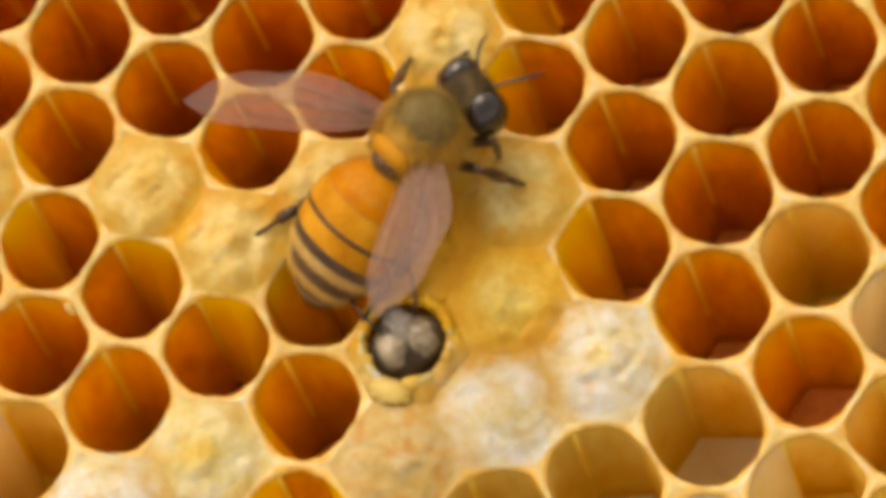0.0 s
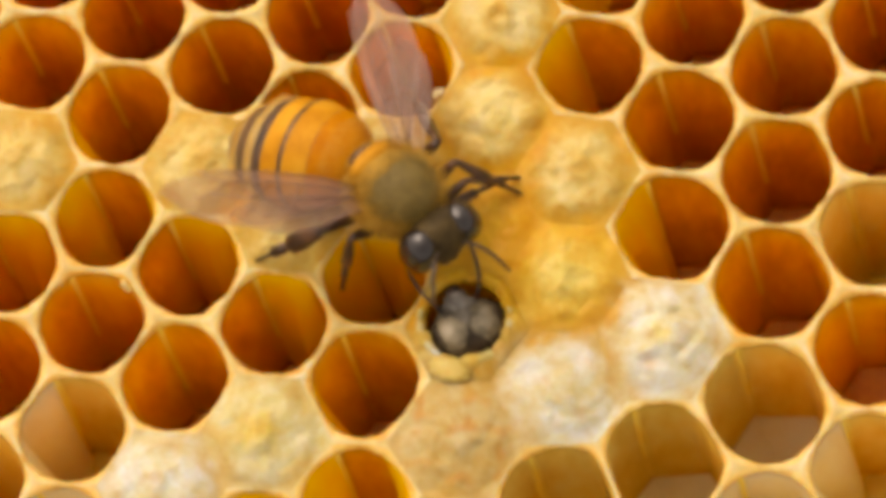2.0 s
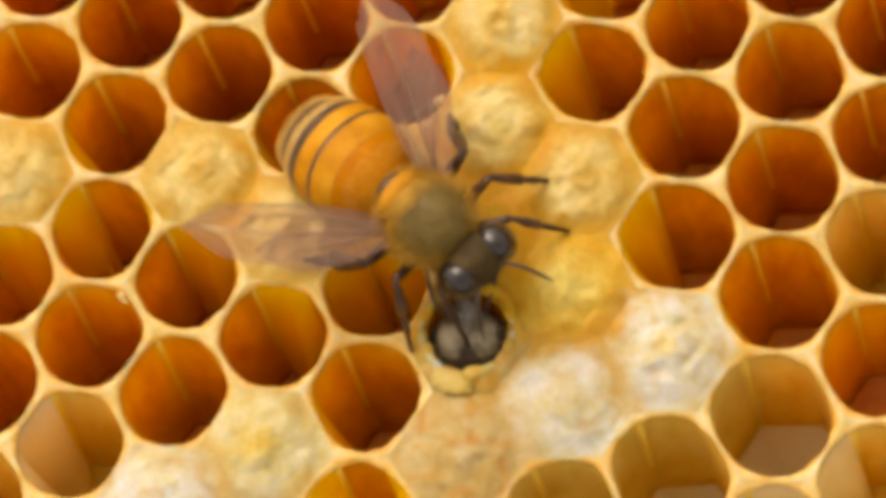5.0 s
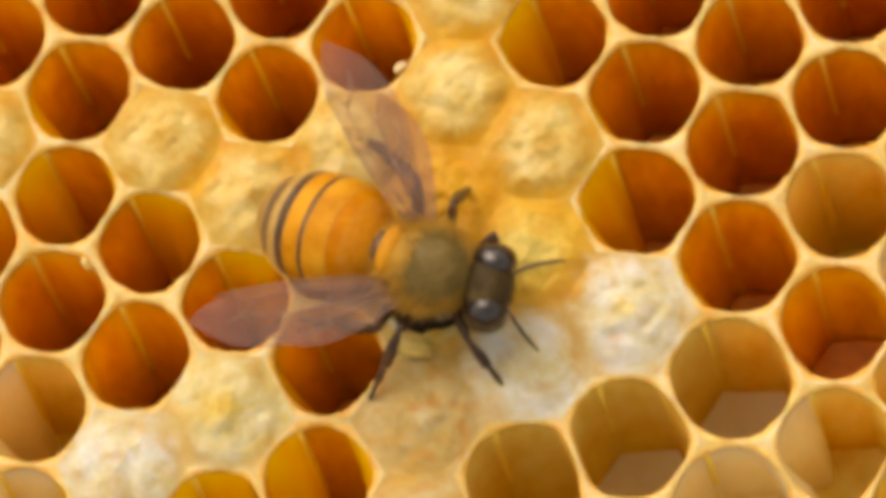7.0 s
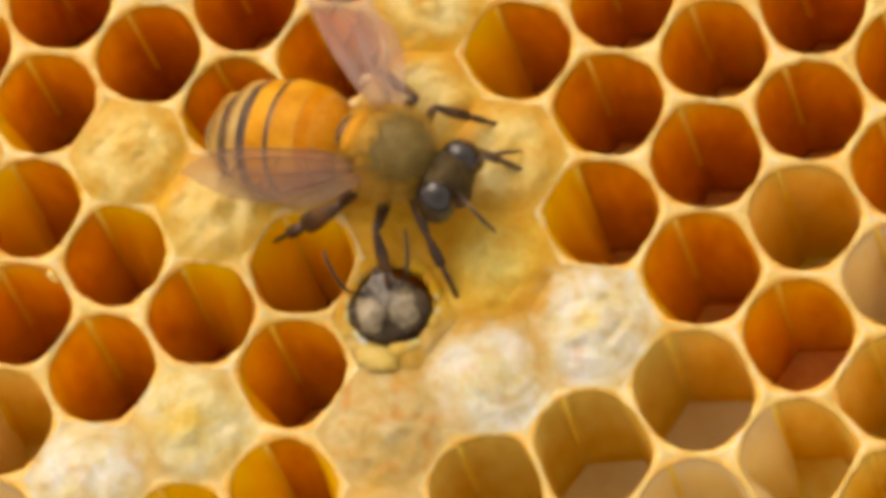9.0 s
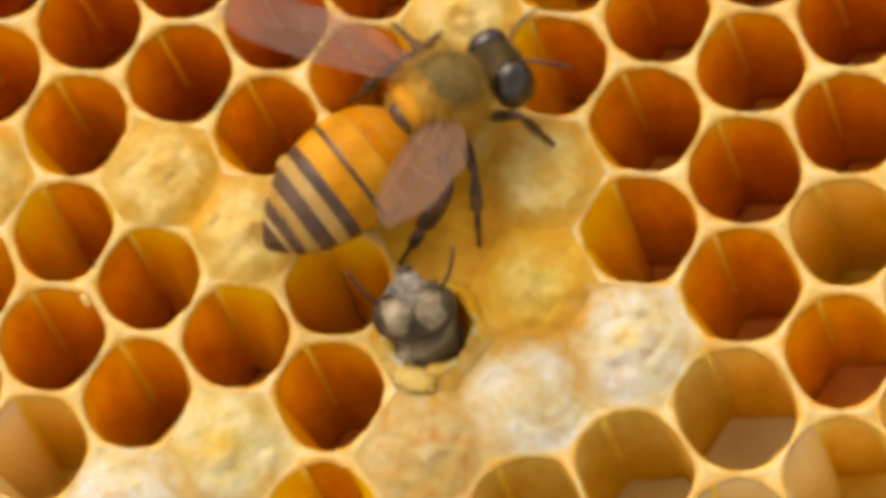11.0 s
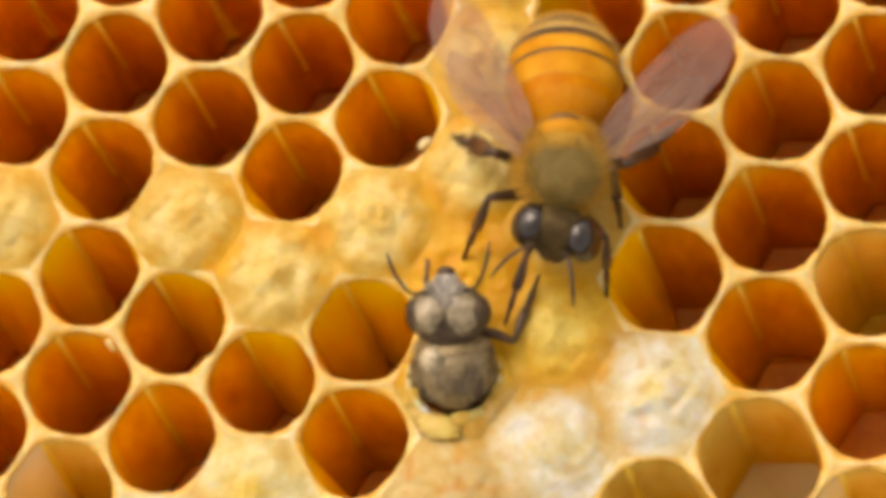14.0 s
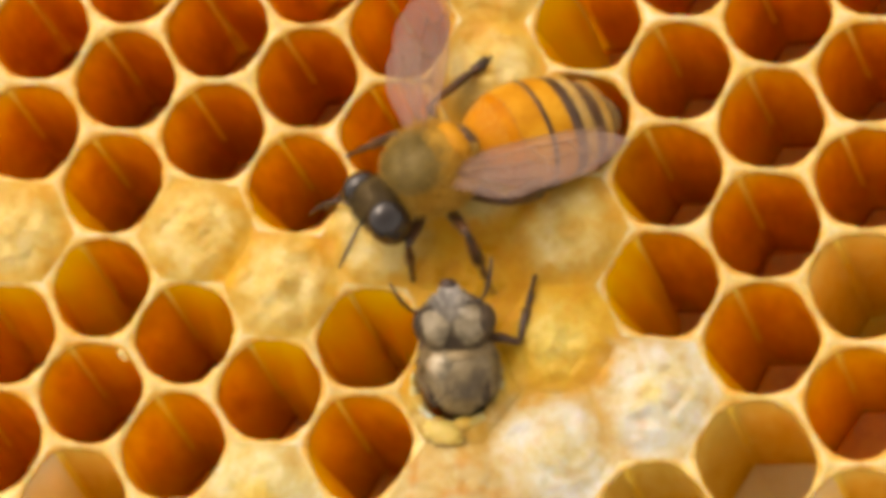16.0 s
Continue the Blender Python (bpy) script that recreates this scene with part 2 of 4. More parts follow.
def blob(centre, radii, wobble=0.0, seed=0, rows=12, n=20, turn=None):
    """An ellipsoid with an uneven skin; its poles lie on x."""
    rings = []
    for k in range(rows + 1):
        a = math.pi * (0.02 + 0.96 * k / rows)
        ring = []
        for i in range(n):
            b = 2 * math.pi * i / n
            d = Vector((math.cos(a), math.sin(a) * math.cos(b), math.sin(a) * math.sin(b)))
            s = 1 + wobble * noise.noise(d * 2.3 + Vector((seed, 0, 0)))
            v = Vector((d.x * radii[0] * s, d.y * radii[1] * s, d.z * radii[2] * s))
            if turn:
                v = turn @ v
            ring.append(v + Vector(centre))
        rings.append(ring)
    return loft(rings)


def hairs(centre, radii, count, length, seed, keep=lambda d: True, lean=-0.5, width=0.03):
    """Short tapering hairs that stand on an ellipsoid and lean back along x."""
    rnd = random.Random(seed)
    verts, faces = [], []
    made = 0
    while made < count:
        d = Vector((rnd.gauss(0, 1), rnd.gauss(0, 1), rnd.gauss(0, 1))).normalized()
        if not keep(d):
            continue
        made += 1
        root = Vector((d.x * radii[0], d.y * radii[1], d.z * radii[2])) * 0.97
        normal = Vector((d.x / radii[0], d.y / radii[1], d.z / radii[2])).normalized()
        way = (normal + Vector((lean + rnd.uniform(-0.4, 0.4), rnd.uniform(-0.5, 0.5), rnd.uniform(-0.4, 0.4)))).normalized()
        tip = root + way * length * rnd.uniform(0.6, 1.15)
        side = way.cross(Vector((rnd.uniform(-1, 1), rnd.uniform(-1, 1), rnd.uniform(-1, 1)))).normalized() * width
        o = len(verts)
        verts += [Vector(centre) + root - side, Vector(centre) + root + side, Vector(centre) + tip]
        faces.append((o, o + 1, o + 2))
    return verts, faces, [0] * len(faces)


def mm(geo):
    v, f, w = geo
    return [Vector(p) * MM for p in v], f, w


# ---- the comb ----
ORIGIN, STEP_A, STEP_B = Vector((-15.80, 5.80)), Vector((4.847, 2.485)), Vector((-0.423, -5.346))
# how far single cells stray from the even lattice, by column, in mm
STRAY = {
    -1: {-2: (0.02, -0.21), -1: (0.08, -0.23), 1: (0.17, 0.19), 2: (0.13, 0.09)},
    0: {-1: (0.26, -0.15), 0: (0.09, -0.18), 1: (0.18, -0.16), 2: (0.22, -0.07), 3: (-0.07, 0.02)},
    1: {-1: (-0.1, -0.21), 0: (0.42, -0.30), 2: (-0.1, 0.40), 3: (-0.08, -0.01)},
    2: {0: (0.26, -0.20), 1: (0.26, -0.21), 3: (-0.08, 0.21), 4: (-0.1, 0.2)},
    3: {0: (0.06, -0.35), 1: (-0.02, -0.22), 3: (-0.23, -0.02), 4: (-0.13, 0.29), 5: (0.04, -0.55)},
    4: {4: (-0.2, 0.45), 5: (-0.1, 0.2)},
    5: {1: (0.14, -0.17), 2: (-0.05, 0.26), 3: (-0.3, 0.1), 4: (-0.3, 0.15), 5: (-0.3, 0.1), 6: (0.35, 0.05)},
    6: {2: (0.08, 0.11), 3: (-0.15, 0.18), 4: (-0.11, 0.14), 5: (-0.3, 0.1), 6: (0.24, -0.67), 7: (0.3, -1.0)},
    7: {2: (0.08, 0.24), 3: (0.07, 0.34), 4: (0.06, 0.42), 5: (0.16, 0.26), 6: (0.17, -0.25), 7: (0.49, -1.09)},
    8: {3: (-0.12, -0.1), 4: (0.09, -0.05), 5: (0.22, 0.17), 6: (0.31, -0.17), 7: (0.73, -0.68), 8: (0.7, -1.0)},
}
CAPPED = {(-1, 0): CAP_YELLOW, (1, 1): CAP_YELLOW, (2, 2): CAP_YELLOW, (3, 2): CAP_YELLOW, (4, 0): CAP_YELLOW, (4, 1): CAP_YELLOW, (4, 2): CAP_YELLOW,
          (4, 3): CAP_AMBER, (5, 3): CAP_YELLOW, (5, 4): CAP_GOLD, (6, 5): CAP_WHITE, (5, 5): CAP_WHITE, (4, 5): CAP_RUST, (2, 4): CAP_CREAM,
          (1, 4): CAP_WHITE, (4, 6): CAP_RUST, (1, 5): CAP_RUST}
HATCHING = (4, 4)
HOLE = Vector((1.65, -5.0))
OLIVE = {(0, 3), (0, 4), (5, 6), (6, 6), (6, 7), (7, 6), (7, 7), (8, 5), (8, 7), (8, 8), (9, 6), (9, 7), (9, 8), (-1, 3), (-1, 4), (5, 7), (7, 8)}
WHITE_WALL = {(0, 3): (2, 3), (0, 4): (1, 2), (8, 7): (2, 3), (7, 7): (0, 1, 2), (9, 6): (1, 2, 3), (-1, 4): (2,)}
NEW_WAX = {(7, 7), (9, 6)}
WHITE_BASE = {(7, 6), (7, 7), (6, 6), (5, 6), (8, 8)}
NEAR = ((1, 0), (0, -1), (-1, -1), (-1, 0), (0, 1), (1, 1))


def centre_of(i, j):
    dx, dy = STRAY.get(i, {}).get(j, (0.0, 0.0))
    return ORIGIN + STEP_A * i + STEP_B * j + Vector((dx, dy))


def surface(x, y):
    """The comb's uneven face, in mm."""
    return 0.10 * noise.noise(Vector((x * 0.12, y * 0.12, 3.1))) + 0.10 * noise.noise(Vector((x * 0.9, y * 0.9, 0))) + 0.05 * noise.noise(Vector((x * 2.6, y * 2.6, 7)))


def outline(sides, inset, p, a):
    """The radius of a rounded hexagon (p high: sharp corners) at the angle a."""
    s = 0.0
    top = 0.0
    for ak, dk in sides:
        c = math.cos(a - ak) / (dk - inset)
        if c > 0:
            top = max(top, c)
            s += c ** p if p else 0
    return s ** (-1 / p) if p else 1 / top


def cell_frame(i, j):
    c = centre_of(i, j)
    sides = []
    for di, dj in NEAR:
        v = (centre_of(i + di, j + dj) - c) / 2
        sides.append((math.atan2(v.y, v.x), v.length))
    corners = []
    for k in range(6):
        (a0, d0), (a1, d1) = sides[k], sides[(k + 1) % 6]
        n0, n1 = Vector((math.cos(a0), math.sin(a0))), Vector((math.cos(a1), math.sin(a1)))
        det = n0.x * n1.y - n0.y * n1.x
        v = Vector((d0 * n1.y - d1 * n0.y, n0.x * d1 - n1.x * d0)) / det
        corners.append(math.atan2(v.y, v.x))
    angles = []
    for k in range(6):
        a, b = corners[k - 1], corners[k]
        span = (b - a) % (2 * math.pi)
        angles += [(a + 0.022, k), (a + 0.05, k)] + [(a + span * q / 8, k) for q in range(1, 8)] + [(b - 0.05, k), (b - 0.022, -1), (b, -1)]
    return c, sides, angles


comb = tagged(new("honeycomb"), "yellow wax honeycomb with open brood cells and some capped cells", "honeycomb", kind="structure")


def ring_of(c, sides, angles, inset, p, z, uneven=1.0):
    out = []
    for a, _ in angles:
        r = outline(sides, inset, p, a)
        if inset > 0:
            r += 0.04 * noise.noise(Vector((c.x + 3 * math.cos(a), c.y + 3 * math.sin(a), z * 0.8))) + (0.085 * noise.noise(Vector((c.x + 11 * math.cos(a), c.y + 11 * math.sin(a), z * 2))) if z > -0.5 else 0)
        x, y = c.x + r * math.cos(a), c.y + r * math.sin(a)
        out.append(Vector((x, y, z + uneven * surface(x, y))))
    return out


def local(geo, c):
    return [Vector((v[0] - c.x, v[1] - c.y, v[2])) * MM for v in geo[0]], geo[1], geo[2]


DEPTH = {(7, 6): 9.0, (6, 6): 9.0, (5, 6): 9.5, (7, 7): 6.5, (8, 7): 7.5, (8, 6): 9.5, (0, 3): 10.0, (0, 4): 8.0}


def open_cell(i, j):
    c, sides, angles = cell_frame(i, j)
    n = len(angles)
    deep = DEPTH.get((i, j), 12.0 + 0.5 * noise.noise(Vector((i * 2.7, j * 1.3, 4))))
    wide = 0.10 + 0.04 * noise.noise(Vector((i * 1.7, j * 2.3, 1)))
    at = Matrix.Translation((c.x * MM, c.y * MM, 0))
    edge = ring_of(c, sides, angles, 0, 0, 0.07)
    curve = 5.3 + 1.8 * noise.noise(Vector((i * 3.1, j * 1.9, 7)))
    rim = loft([edge, ring_of(c, sides, angles, wide * 0.5, 11, 0.07),
                ring_of(c, sides, angles, wide - 0.02, curve + 0.3, 0.0), ring_of(c, sides, angles, wide + 0.03, curve, -0.09), ring_of(c, sides, angles, wide + 0.03, curve, -0.17)],
               False, False)
    lip = [2 if f >= 3 * n else 1 if f >= n else 0 for f in range(len(rim[1]))]
    rim = (rim[0], rim[1], lip)
    rim = joined(rim, loft([edge, [v - Vector((0, 0, 0.8)) for v in edge]], False, False))
    rim_ob = part("cell", local(rim, c), [WAX_RIM, WAX_EDGE, WAX_DEEP], comb, m=at)
    mats = [WAX_DEEP, WAX_GOLD_LIT, WAX_OLIVE, WAX_WHITE, WAX_SEAM]
    plain = 3 if (i, j) in NEW_WAX else 2 if (i, j) in OLIVE else 0
    wall = []
    for k, (di, dj) in enumerate(NEAR):
        kind = plain
        # gold here paints in daylight passing through the wall from a capped neighbour
        if (i + di, j + dj) in CAPPED and plain == 0:
            kind = 1
        if k in WHITE_WALL.get((i, j), ()):
            kind = 3
        wall.append(kind)
    slant = Vector((0.043 + 0.0045 * c.x, max(-0.2, min(0.0, -0.105 + 0.0070 * c.y))))
    levels = ((wide + 0.03, curve, -0.17, 1), (wide + 0.03, curve + 0.6, -0.7, 1), (0.17, 8, -2.2, 0.5), (0.13, 14, -0.4 * deep, 0.3), (0.12, 24, -0.66 * deep, 0.1), (0.11, 40, -0.95 * deep, 0))
    rings = []
    for inset, p, z, uneven in levels:
        shift = c + slant * -(z + 0.17)
        r = [v + Vector((shift.x - c.x, shift.y - c.y, 0)) for v in ring_of(c, sides, angles, inset, p, z, uneven)]
        rings.append(r)
    # a ridge of lighter wax stands in the upper corner
    count = len(angles)
    corner = [q for q, (a, k) in enumerate(angles) if k == -1 and angles[q - 1][1] == -1]
    corner = [q for q in corner if 1.7 < angles[q][0] % (2 * math.pi) < 2.6]
    ridge = {(q + d) % count for q in corner for d in (-1, 0, 1)}
    for m, (r, (inset, p, z, uneven)) in enumerate(zip(rings[1:], levels[1:])):
        mid = Vector((c.x - slant.x * (z + 0.17), c.y - slant.y * (z + 0.17), 0))
        slim, proud = ((0.6, 0.945), (1.0, 0.925), (0.8, 0.94), (0.5, 0.955), (0.2, 0.985))[m]
        for q0 in corner:
            top = r[q0].lerp(r[(q0 + (1 if noise.noise(Vector((i * 5.1, j * 3.3, m * 1.7))) > 0 else -1)) % count], 0.6 * abs(noise.noise(Vector((i * 5.1, j * 3.3, m * 1.7)))))
            for d in (-1, 0, 1):
                q = (q0 + d) % count
                v = top + (r[q] - top) * slim
                r[q] = Vector((mid.x + (v.x - mid.x) * proud, mid.y + (v.y - mid.y) * proud, v.z))
    # walls beside capped cells and white walls bulge inwards to catch more light
    facing = [wall[angles[(q + 1) % n][1] if angles[q][1] == -1 else angles[q][1]] in (1, 3) and (i, j) not in NEW_WAX for q in range(n)]
    for m, (r, (inset, p, z, uneven)) in enumerate(zip(rings, levels)):
        mid = Vector((c.x - slant.x * (z + 0.17), c.y - slant.y * (z + 0.17), 0))
        swell = (0.0, 0.03, 0.14, 0.34, 0.46, 0.54)[m]
        for q in range(n):
            reach = next((d for d in range(9) if not (facing[(q + d) % n] and facing[(q - d) % n])), 9) / 9
            k = 1 - swell * math.sin(reach * math.pi / 2)
            r[q] = Vector((mid.x + (r[q].x - mid.x) * k, mid.y + (r[q].y - mid.y) * k, r[q].z))
    lining = loft(rings, False, False)
    which = []
    for band in range(len(rings) - 1):
        for q in range(n):
            side_of = wall[angles[(q + 1) % n][1] if angles[q][1] == -1 else angles[q][1]]
            which.append(4 if band < 4 and (q in ridge or (q + 1) % n in ridge) else side_of)
    part("wall", (local(lining, c)[0], lining[1], which), mats, rim_ob)
    foot = Vector((c.x + slant.x * 0.95 * deep, c.y + slant.y * 0.95 * deep))
    # three rhombs that meet in the deepest point
    verts, faces, which = [Vector((foot.x, foot.y, -0.95 * deep - 1.3))], [], []
    tips = []
    for k in range(6):
        a = [w for w, kk in angles if kk == k][0]
        r = outline(sides, 0.13, 40, a)
        tips.append(Vector((foot.x + r * math.cos(a), foot.y + r * math.sin(a), -0.95 * deep - (0.0 if k % 2 else 0.5))))
    verts += tips
    for k in (1, 3, 5):
        faces.append((0, 1 + (k - 1) % 6, 1 + k, 1 + (k + 1) % 6))
        which.append(1 if (i, j) in WHITE_BASE else 0)
    for k in range(6):
        a, b = tips[k], tips[(k + 1) % 6]
        o = len(verts)
        verts += [a, b, b + Vector((0, 0, 0.8)), a + Vector((0, 0, 0.8))]
        faces.append((o, o + 1, o + 2, o + 3))
        which.append(0)
    part("base", local((verts, faces, which), c), [(BASE_DEEP, WAX_GOLD_LIT, WAX_OLIVE, WAX_WHITE)[plain], WAX_WHITE], rim_ob, smooth=plain == 0)


def amber_at(x, y):
    """Where the wax between the caps is thin, sunken and honey-coloured: 0 to 1."""
    v = noise.noise(Vector((x * 0.52, y * 0.52, 61))) + 0.35 * noise.noise(Vector((x * 1.6, y * 1.6, 63)))
    return max(0.0, min(1.0, (v - 0.08) / 0.25))


def tone_at(x, y):
    """The colour of the capping wax at a place: each cell's own, with a paler or yellower middle and honey-coloured gaps between the domes."""
    w = Vector((x + 0.5 * noise.noise(Vector((x * 0.7, y * 0.7, 21))) + 0.4 * noise.noise(Vector((x * 2.0, y * 2.0, 31))),
                y + 0.5 * noise.noise(Vector((x * 0.7, y * 0.7, 41))) + 0.4 * noise.noise(Vector((x * 2.0, y * 2.0, 51)))))
    order = sorted(((centre_of(*key) - w).length, key) for key in CAPPED)
    d, d2 = order[0][0], order[1][0]
    border = math.exp(-((d2 - d) / 1.5) ** 2) if d > 1.3 else 0.0
    outer = max(0.0, min(1.0, (d - 2.0) / 0.7))
    patch = max(0.0, min(1.0, 0.5 + 1.9 * noise.noise(Vector((x * 0.42, y * 0.42, 61))) + 0.5 * noise.noise(Vector((x * 1.6, y * 1.6, 63)))))
    honey = max(border * (0.42 + 0.58 * patch), 0.6 * outer * patch)
    own, gap, total = Vector((0, 0, 0)), Vector((0, 0, 0)), 0.0
    for far, key in order[:3]:
        kind = CAPPED[key]
        a = math.exp(-2.4 * (far - d))
        tone = Vector(kind)
        if kind == CAP_YELLOW:
            tone = tone.lerp(Vector((0.56, 0.44, 0.16)), 0.85 * math.exp(-((far - 1.2) / 0.8) ** 2))
        if key in MIDDLE:
            size, middle = MIDDLE[key]
            tone = tone.lerp(Vector(middle), 0.85 * math.exp(-(far / size) ** 2))
        if kind in (CAP_WHITE, CAP_RUST):
            rust = max(0.0, noise.noise(Vector((x * 1.3, y * 1.3, 77))) - 0.10) * (2.4 if kind == CAP_RUST else 0.6)
            tone = tone.lerp(Vector((0.42, 0.20, 0.04)), min(0.8, rust))
        own += tone * a
        gap += (Vector((0.53, 0.265, 0.010)) if kind in (CAP_GOLD, CAP_YELLOW, CAP_AMBER) else Vector((0.44, 0.28, 0.07))) * a
        total += a
    own, gap = own / total, gap / total
    near_hole = math.exp(-((w - HOLE).length / 2.9) ** 4)
    return own.lerp(gap, honey).lerp(Vector((0.49, 0.29, 0.025)), 0.7 * near_hole)


# caps whose middle has a tone of its own: its size in mm and its colour
MIDDLE = {(2, 4): (0.9, (0.52, 0.39, 0.07)), (6, 5): (0.8, (0.56, 0.46, 0.15)), (5, 4): (1.7, (0.57, 0.46, 0.12)), (4, 2): (1.4, (0.56, 0.44, 0.15))}


def toned(ob, points, tint=None):
    at = ob.data.color_attributes.new("tone", "FLOAT_COLOR", "POINT")
    at.data.foreach_set("color", [q for p in points for q in (*(tint or tone_at(p[0], p[1])), 1.0)])


def capped_cell(i, j, mat):
    c, sides, angles = cell_frame(i, j)
    high, lump, rough = {CAP_YELLOW: (0.78, 0.12, 0.8), CAP_GOLD: (0.90, 0.15, 0.85), CAP_AMBER: (0.25, 0.09, 0.7)}.get(mat, (0.85, 0.075, 0.9))
    n, rows = 84, 27
    rings = []
    for q in range(rows):
        u = 1 - q / rows
        ring = []
        for s in range(n):
            a = 2 * math.pi * s / n
            r = outline(sides, 0, 0, a) * (u if q else 1.012)
            x, y = c.x + r * math.cos(a), c.y + r * math.sin(a)
            inner = 0.45 + 0.55 * min(1, (1 - u) * 3.5)
            swirl = 0.10 * math.sin(u * 11 + 3 * noise.noise(Vector((x * 0.8, y * 0.8, 3)))) * (1 - u)
            z = surface(x, y) + 0.05 + high * 0.85 * max(0.0, 1 - ((x - c.x) ** 2 + (y - c.y) ** 2) / 7.8) ** 1.25 - 0.10 * amber_at(x, y) * min(1, (1 - u) * 4) + inner * lump * (noise.noise(Vector((x * 1.1, y * 1.1, 5))) + rough * (0.5 * noise.noise(Vector((x * 2.6, y * 2.6, 9))) + 0.35 * abs(noise.noise(Vector((x * 6.0, y * 6.0, 2)))))) + swirl
            ring.append(Vector((x, y, z)))
        rings.append(ring)
    skirt = [Vector((v.x, v.y, v.z - 0.8)) for v in rings[0]]
    geo = joined(loft(rings, False, True), loft([skirt, rings[0]], False, False))
    cap = part("cell_cap", (local(geo, c)[0], geo[1], None), CAPPING, comb, m=Matrix.Translation((c.x * MM, c.y * MM, 0)))
    toned(cap, geo[0])


def hatching_cell(i, j):
    """A capped cell whose cap has been gnawed open, with a ragged edge."""
    c, sides, angles = cell_frame(i, j)
    n = 96
    rings = []
    for q in range(15):
        u = q / 14
        ring = []
        for s in range(n):
            a = 2 * math.pi * s / n
            r = outline(sides, 0, 0, a)
            p = c + Vector((math.cos(a), math.sin(a))) * r
            ragged = 1.92 + 0.10 * noise.noise(Vector((math.cos(a) * 2.2, math.sin(a) * 2.2, 4))) + 0.10 * noise.noise(Vector((math.cos(a) * 6, math.sin(a) * 6, 8)))
            h = HOLE + Vector((math.cos(a), math.sin(a))) * ragged
            w = p.lerp(h, min(1, u * 1.25))
            z = surface(w.x, w.y) + 0.30 * math.sin(min(1, u * 1.25) * math.pi * 0.8) + 0.12 * noise.noise(Vector((w.x * 2.2, w.y * 2.2, 3)))
            if u > 0.8:
                z -= (u - 0.8) * 3.0
            ring.append(Vector((w.x, w.y, z)))
        rings.append(ring)
    skirt = [Vector((v.x, v.y, v.z - 0.8)) for v in rings[0]]
    torn = joined(loft(rings, False, False), loft([skirt, rings[0]], False, False))
    rim_ob = part("cell", local(torn, c), CAPPING, comb, "capped cell gnawed open with a ragged wax edge", Matrix.Translation((c.x * MM, c.y * MM, 0)))
    toned(rim_ob, torn[0])
    deep = [ring_of(c, sides, angles, 0.12, 40, z, 0) for z in (-0.6, -4.0, -11.0)]
    part("wall", local(loft(deep, False, True), c), WAX_GOLD_LIT, rim_ob)
    rnd = random.Random(5)
    FLAKE = (0.54, 0.39, 0.10)
    for ang, size, mat in ((-105, 0.95, FLAKE), (-80, 0.62, FLAKE), (-62, 0.45, CAP_CREAM), (175, 0.26, CAP_CREAM), (192, 0.32, CAP_CREAM), (218, 0.34, CAP_CREAM), (232, 0.24, CAP_WHITE), (12, 0.24, CAP_CREAM), (-8, 0.28, CAP_CREAM), (205, 0.55, CAP_YELLOW), (20, 0.5, CAP_GOLD), (60, 0.55, CAP_GOLD), (100, 0.5, CAP_GOLD), (140, 0.4, CAP_YELLOW), (-20, 0.45, CAP_YELLOW)):
        a = radians(ang)
        p = HOLE + Vector((math.cos(a), math.sin(a))) * (2.15 if size < 0.9 else 2.6)
        turn = Matrix.Rotation(a + 1.57, 3, "Z") @ Matrix.Rotation(rnd.uniform(-0.4, 0.4), 3, "X")
        g = blob((p.x, p.y, surface(p.x, p.y) + 0.30), (size, size * 0.55, 0.16), 0.5, ang, 10, 16, turn)
        toned(part("cap_flake", local(g, c), CAPPING, rim_ob), g[0], mat)


CELLS = []
for i in range(-4, 13):
    for j in range(-7, 13):
        p = centre_of(i, j)
        if -27.5 < p.x < 30 and -21 < p.y < 21:
            CELLS.append((i, j))
            if (i, j) == HATCHING:
                hatching_cell(i, j)
            elif (i, j) in CAPPED:
                capped_cell(i, j, CAPPED[i, j])
            else:
                open_cell(i, j)

# the comb's middle sheet, on which both layers of cells stand
def slab(x0, x1, y0, y1, z0, z1):
    v = [(x, y, z) for z in (z0, z1) for x, y in ((x0, y0), (x1, y0), (x1, y1), (x0, y1))]
    return v, [(3, 2, 1, 0), (4, 5, 6, 7), (0, 1, 5, 4), (1, 2, 6, 5), (2, 3, 7, 6), (3, 0, 4, 7)], [0] * 6


part("midrib", mm(slab(-30, 32.5, -24, 24, -16.0, -14.6)), WAX_OLIVE, comb, smooth=False)


# ---- crumbs of wax ----
def crumb(x, y, size, seed, mat=WAX_WHITE):
    g = blob((0, 0, 0), (size, size * 0.75, size * 0.6), 0.7, seed, 8, 12)
    ob = part("wax_crumb", mm(g), mat, None, "small white crumb of wax lying on the comb")
    ob.matrix_basis = pose(x * MM, y * MM, (surface(x, y) + size * 0.5) * MM, 0, 0, seed * 40)
    tagged(ob, "", "crumb", "wax crumbs")


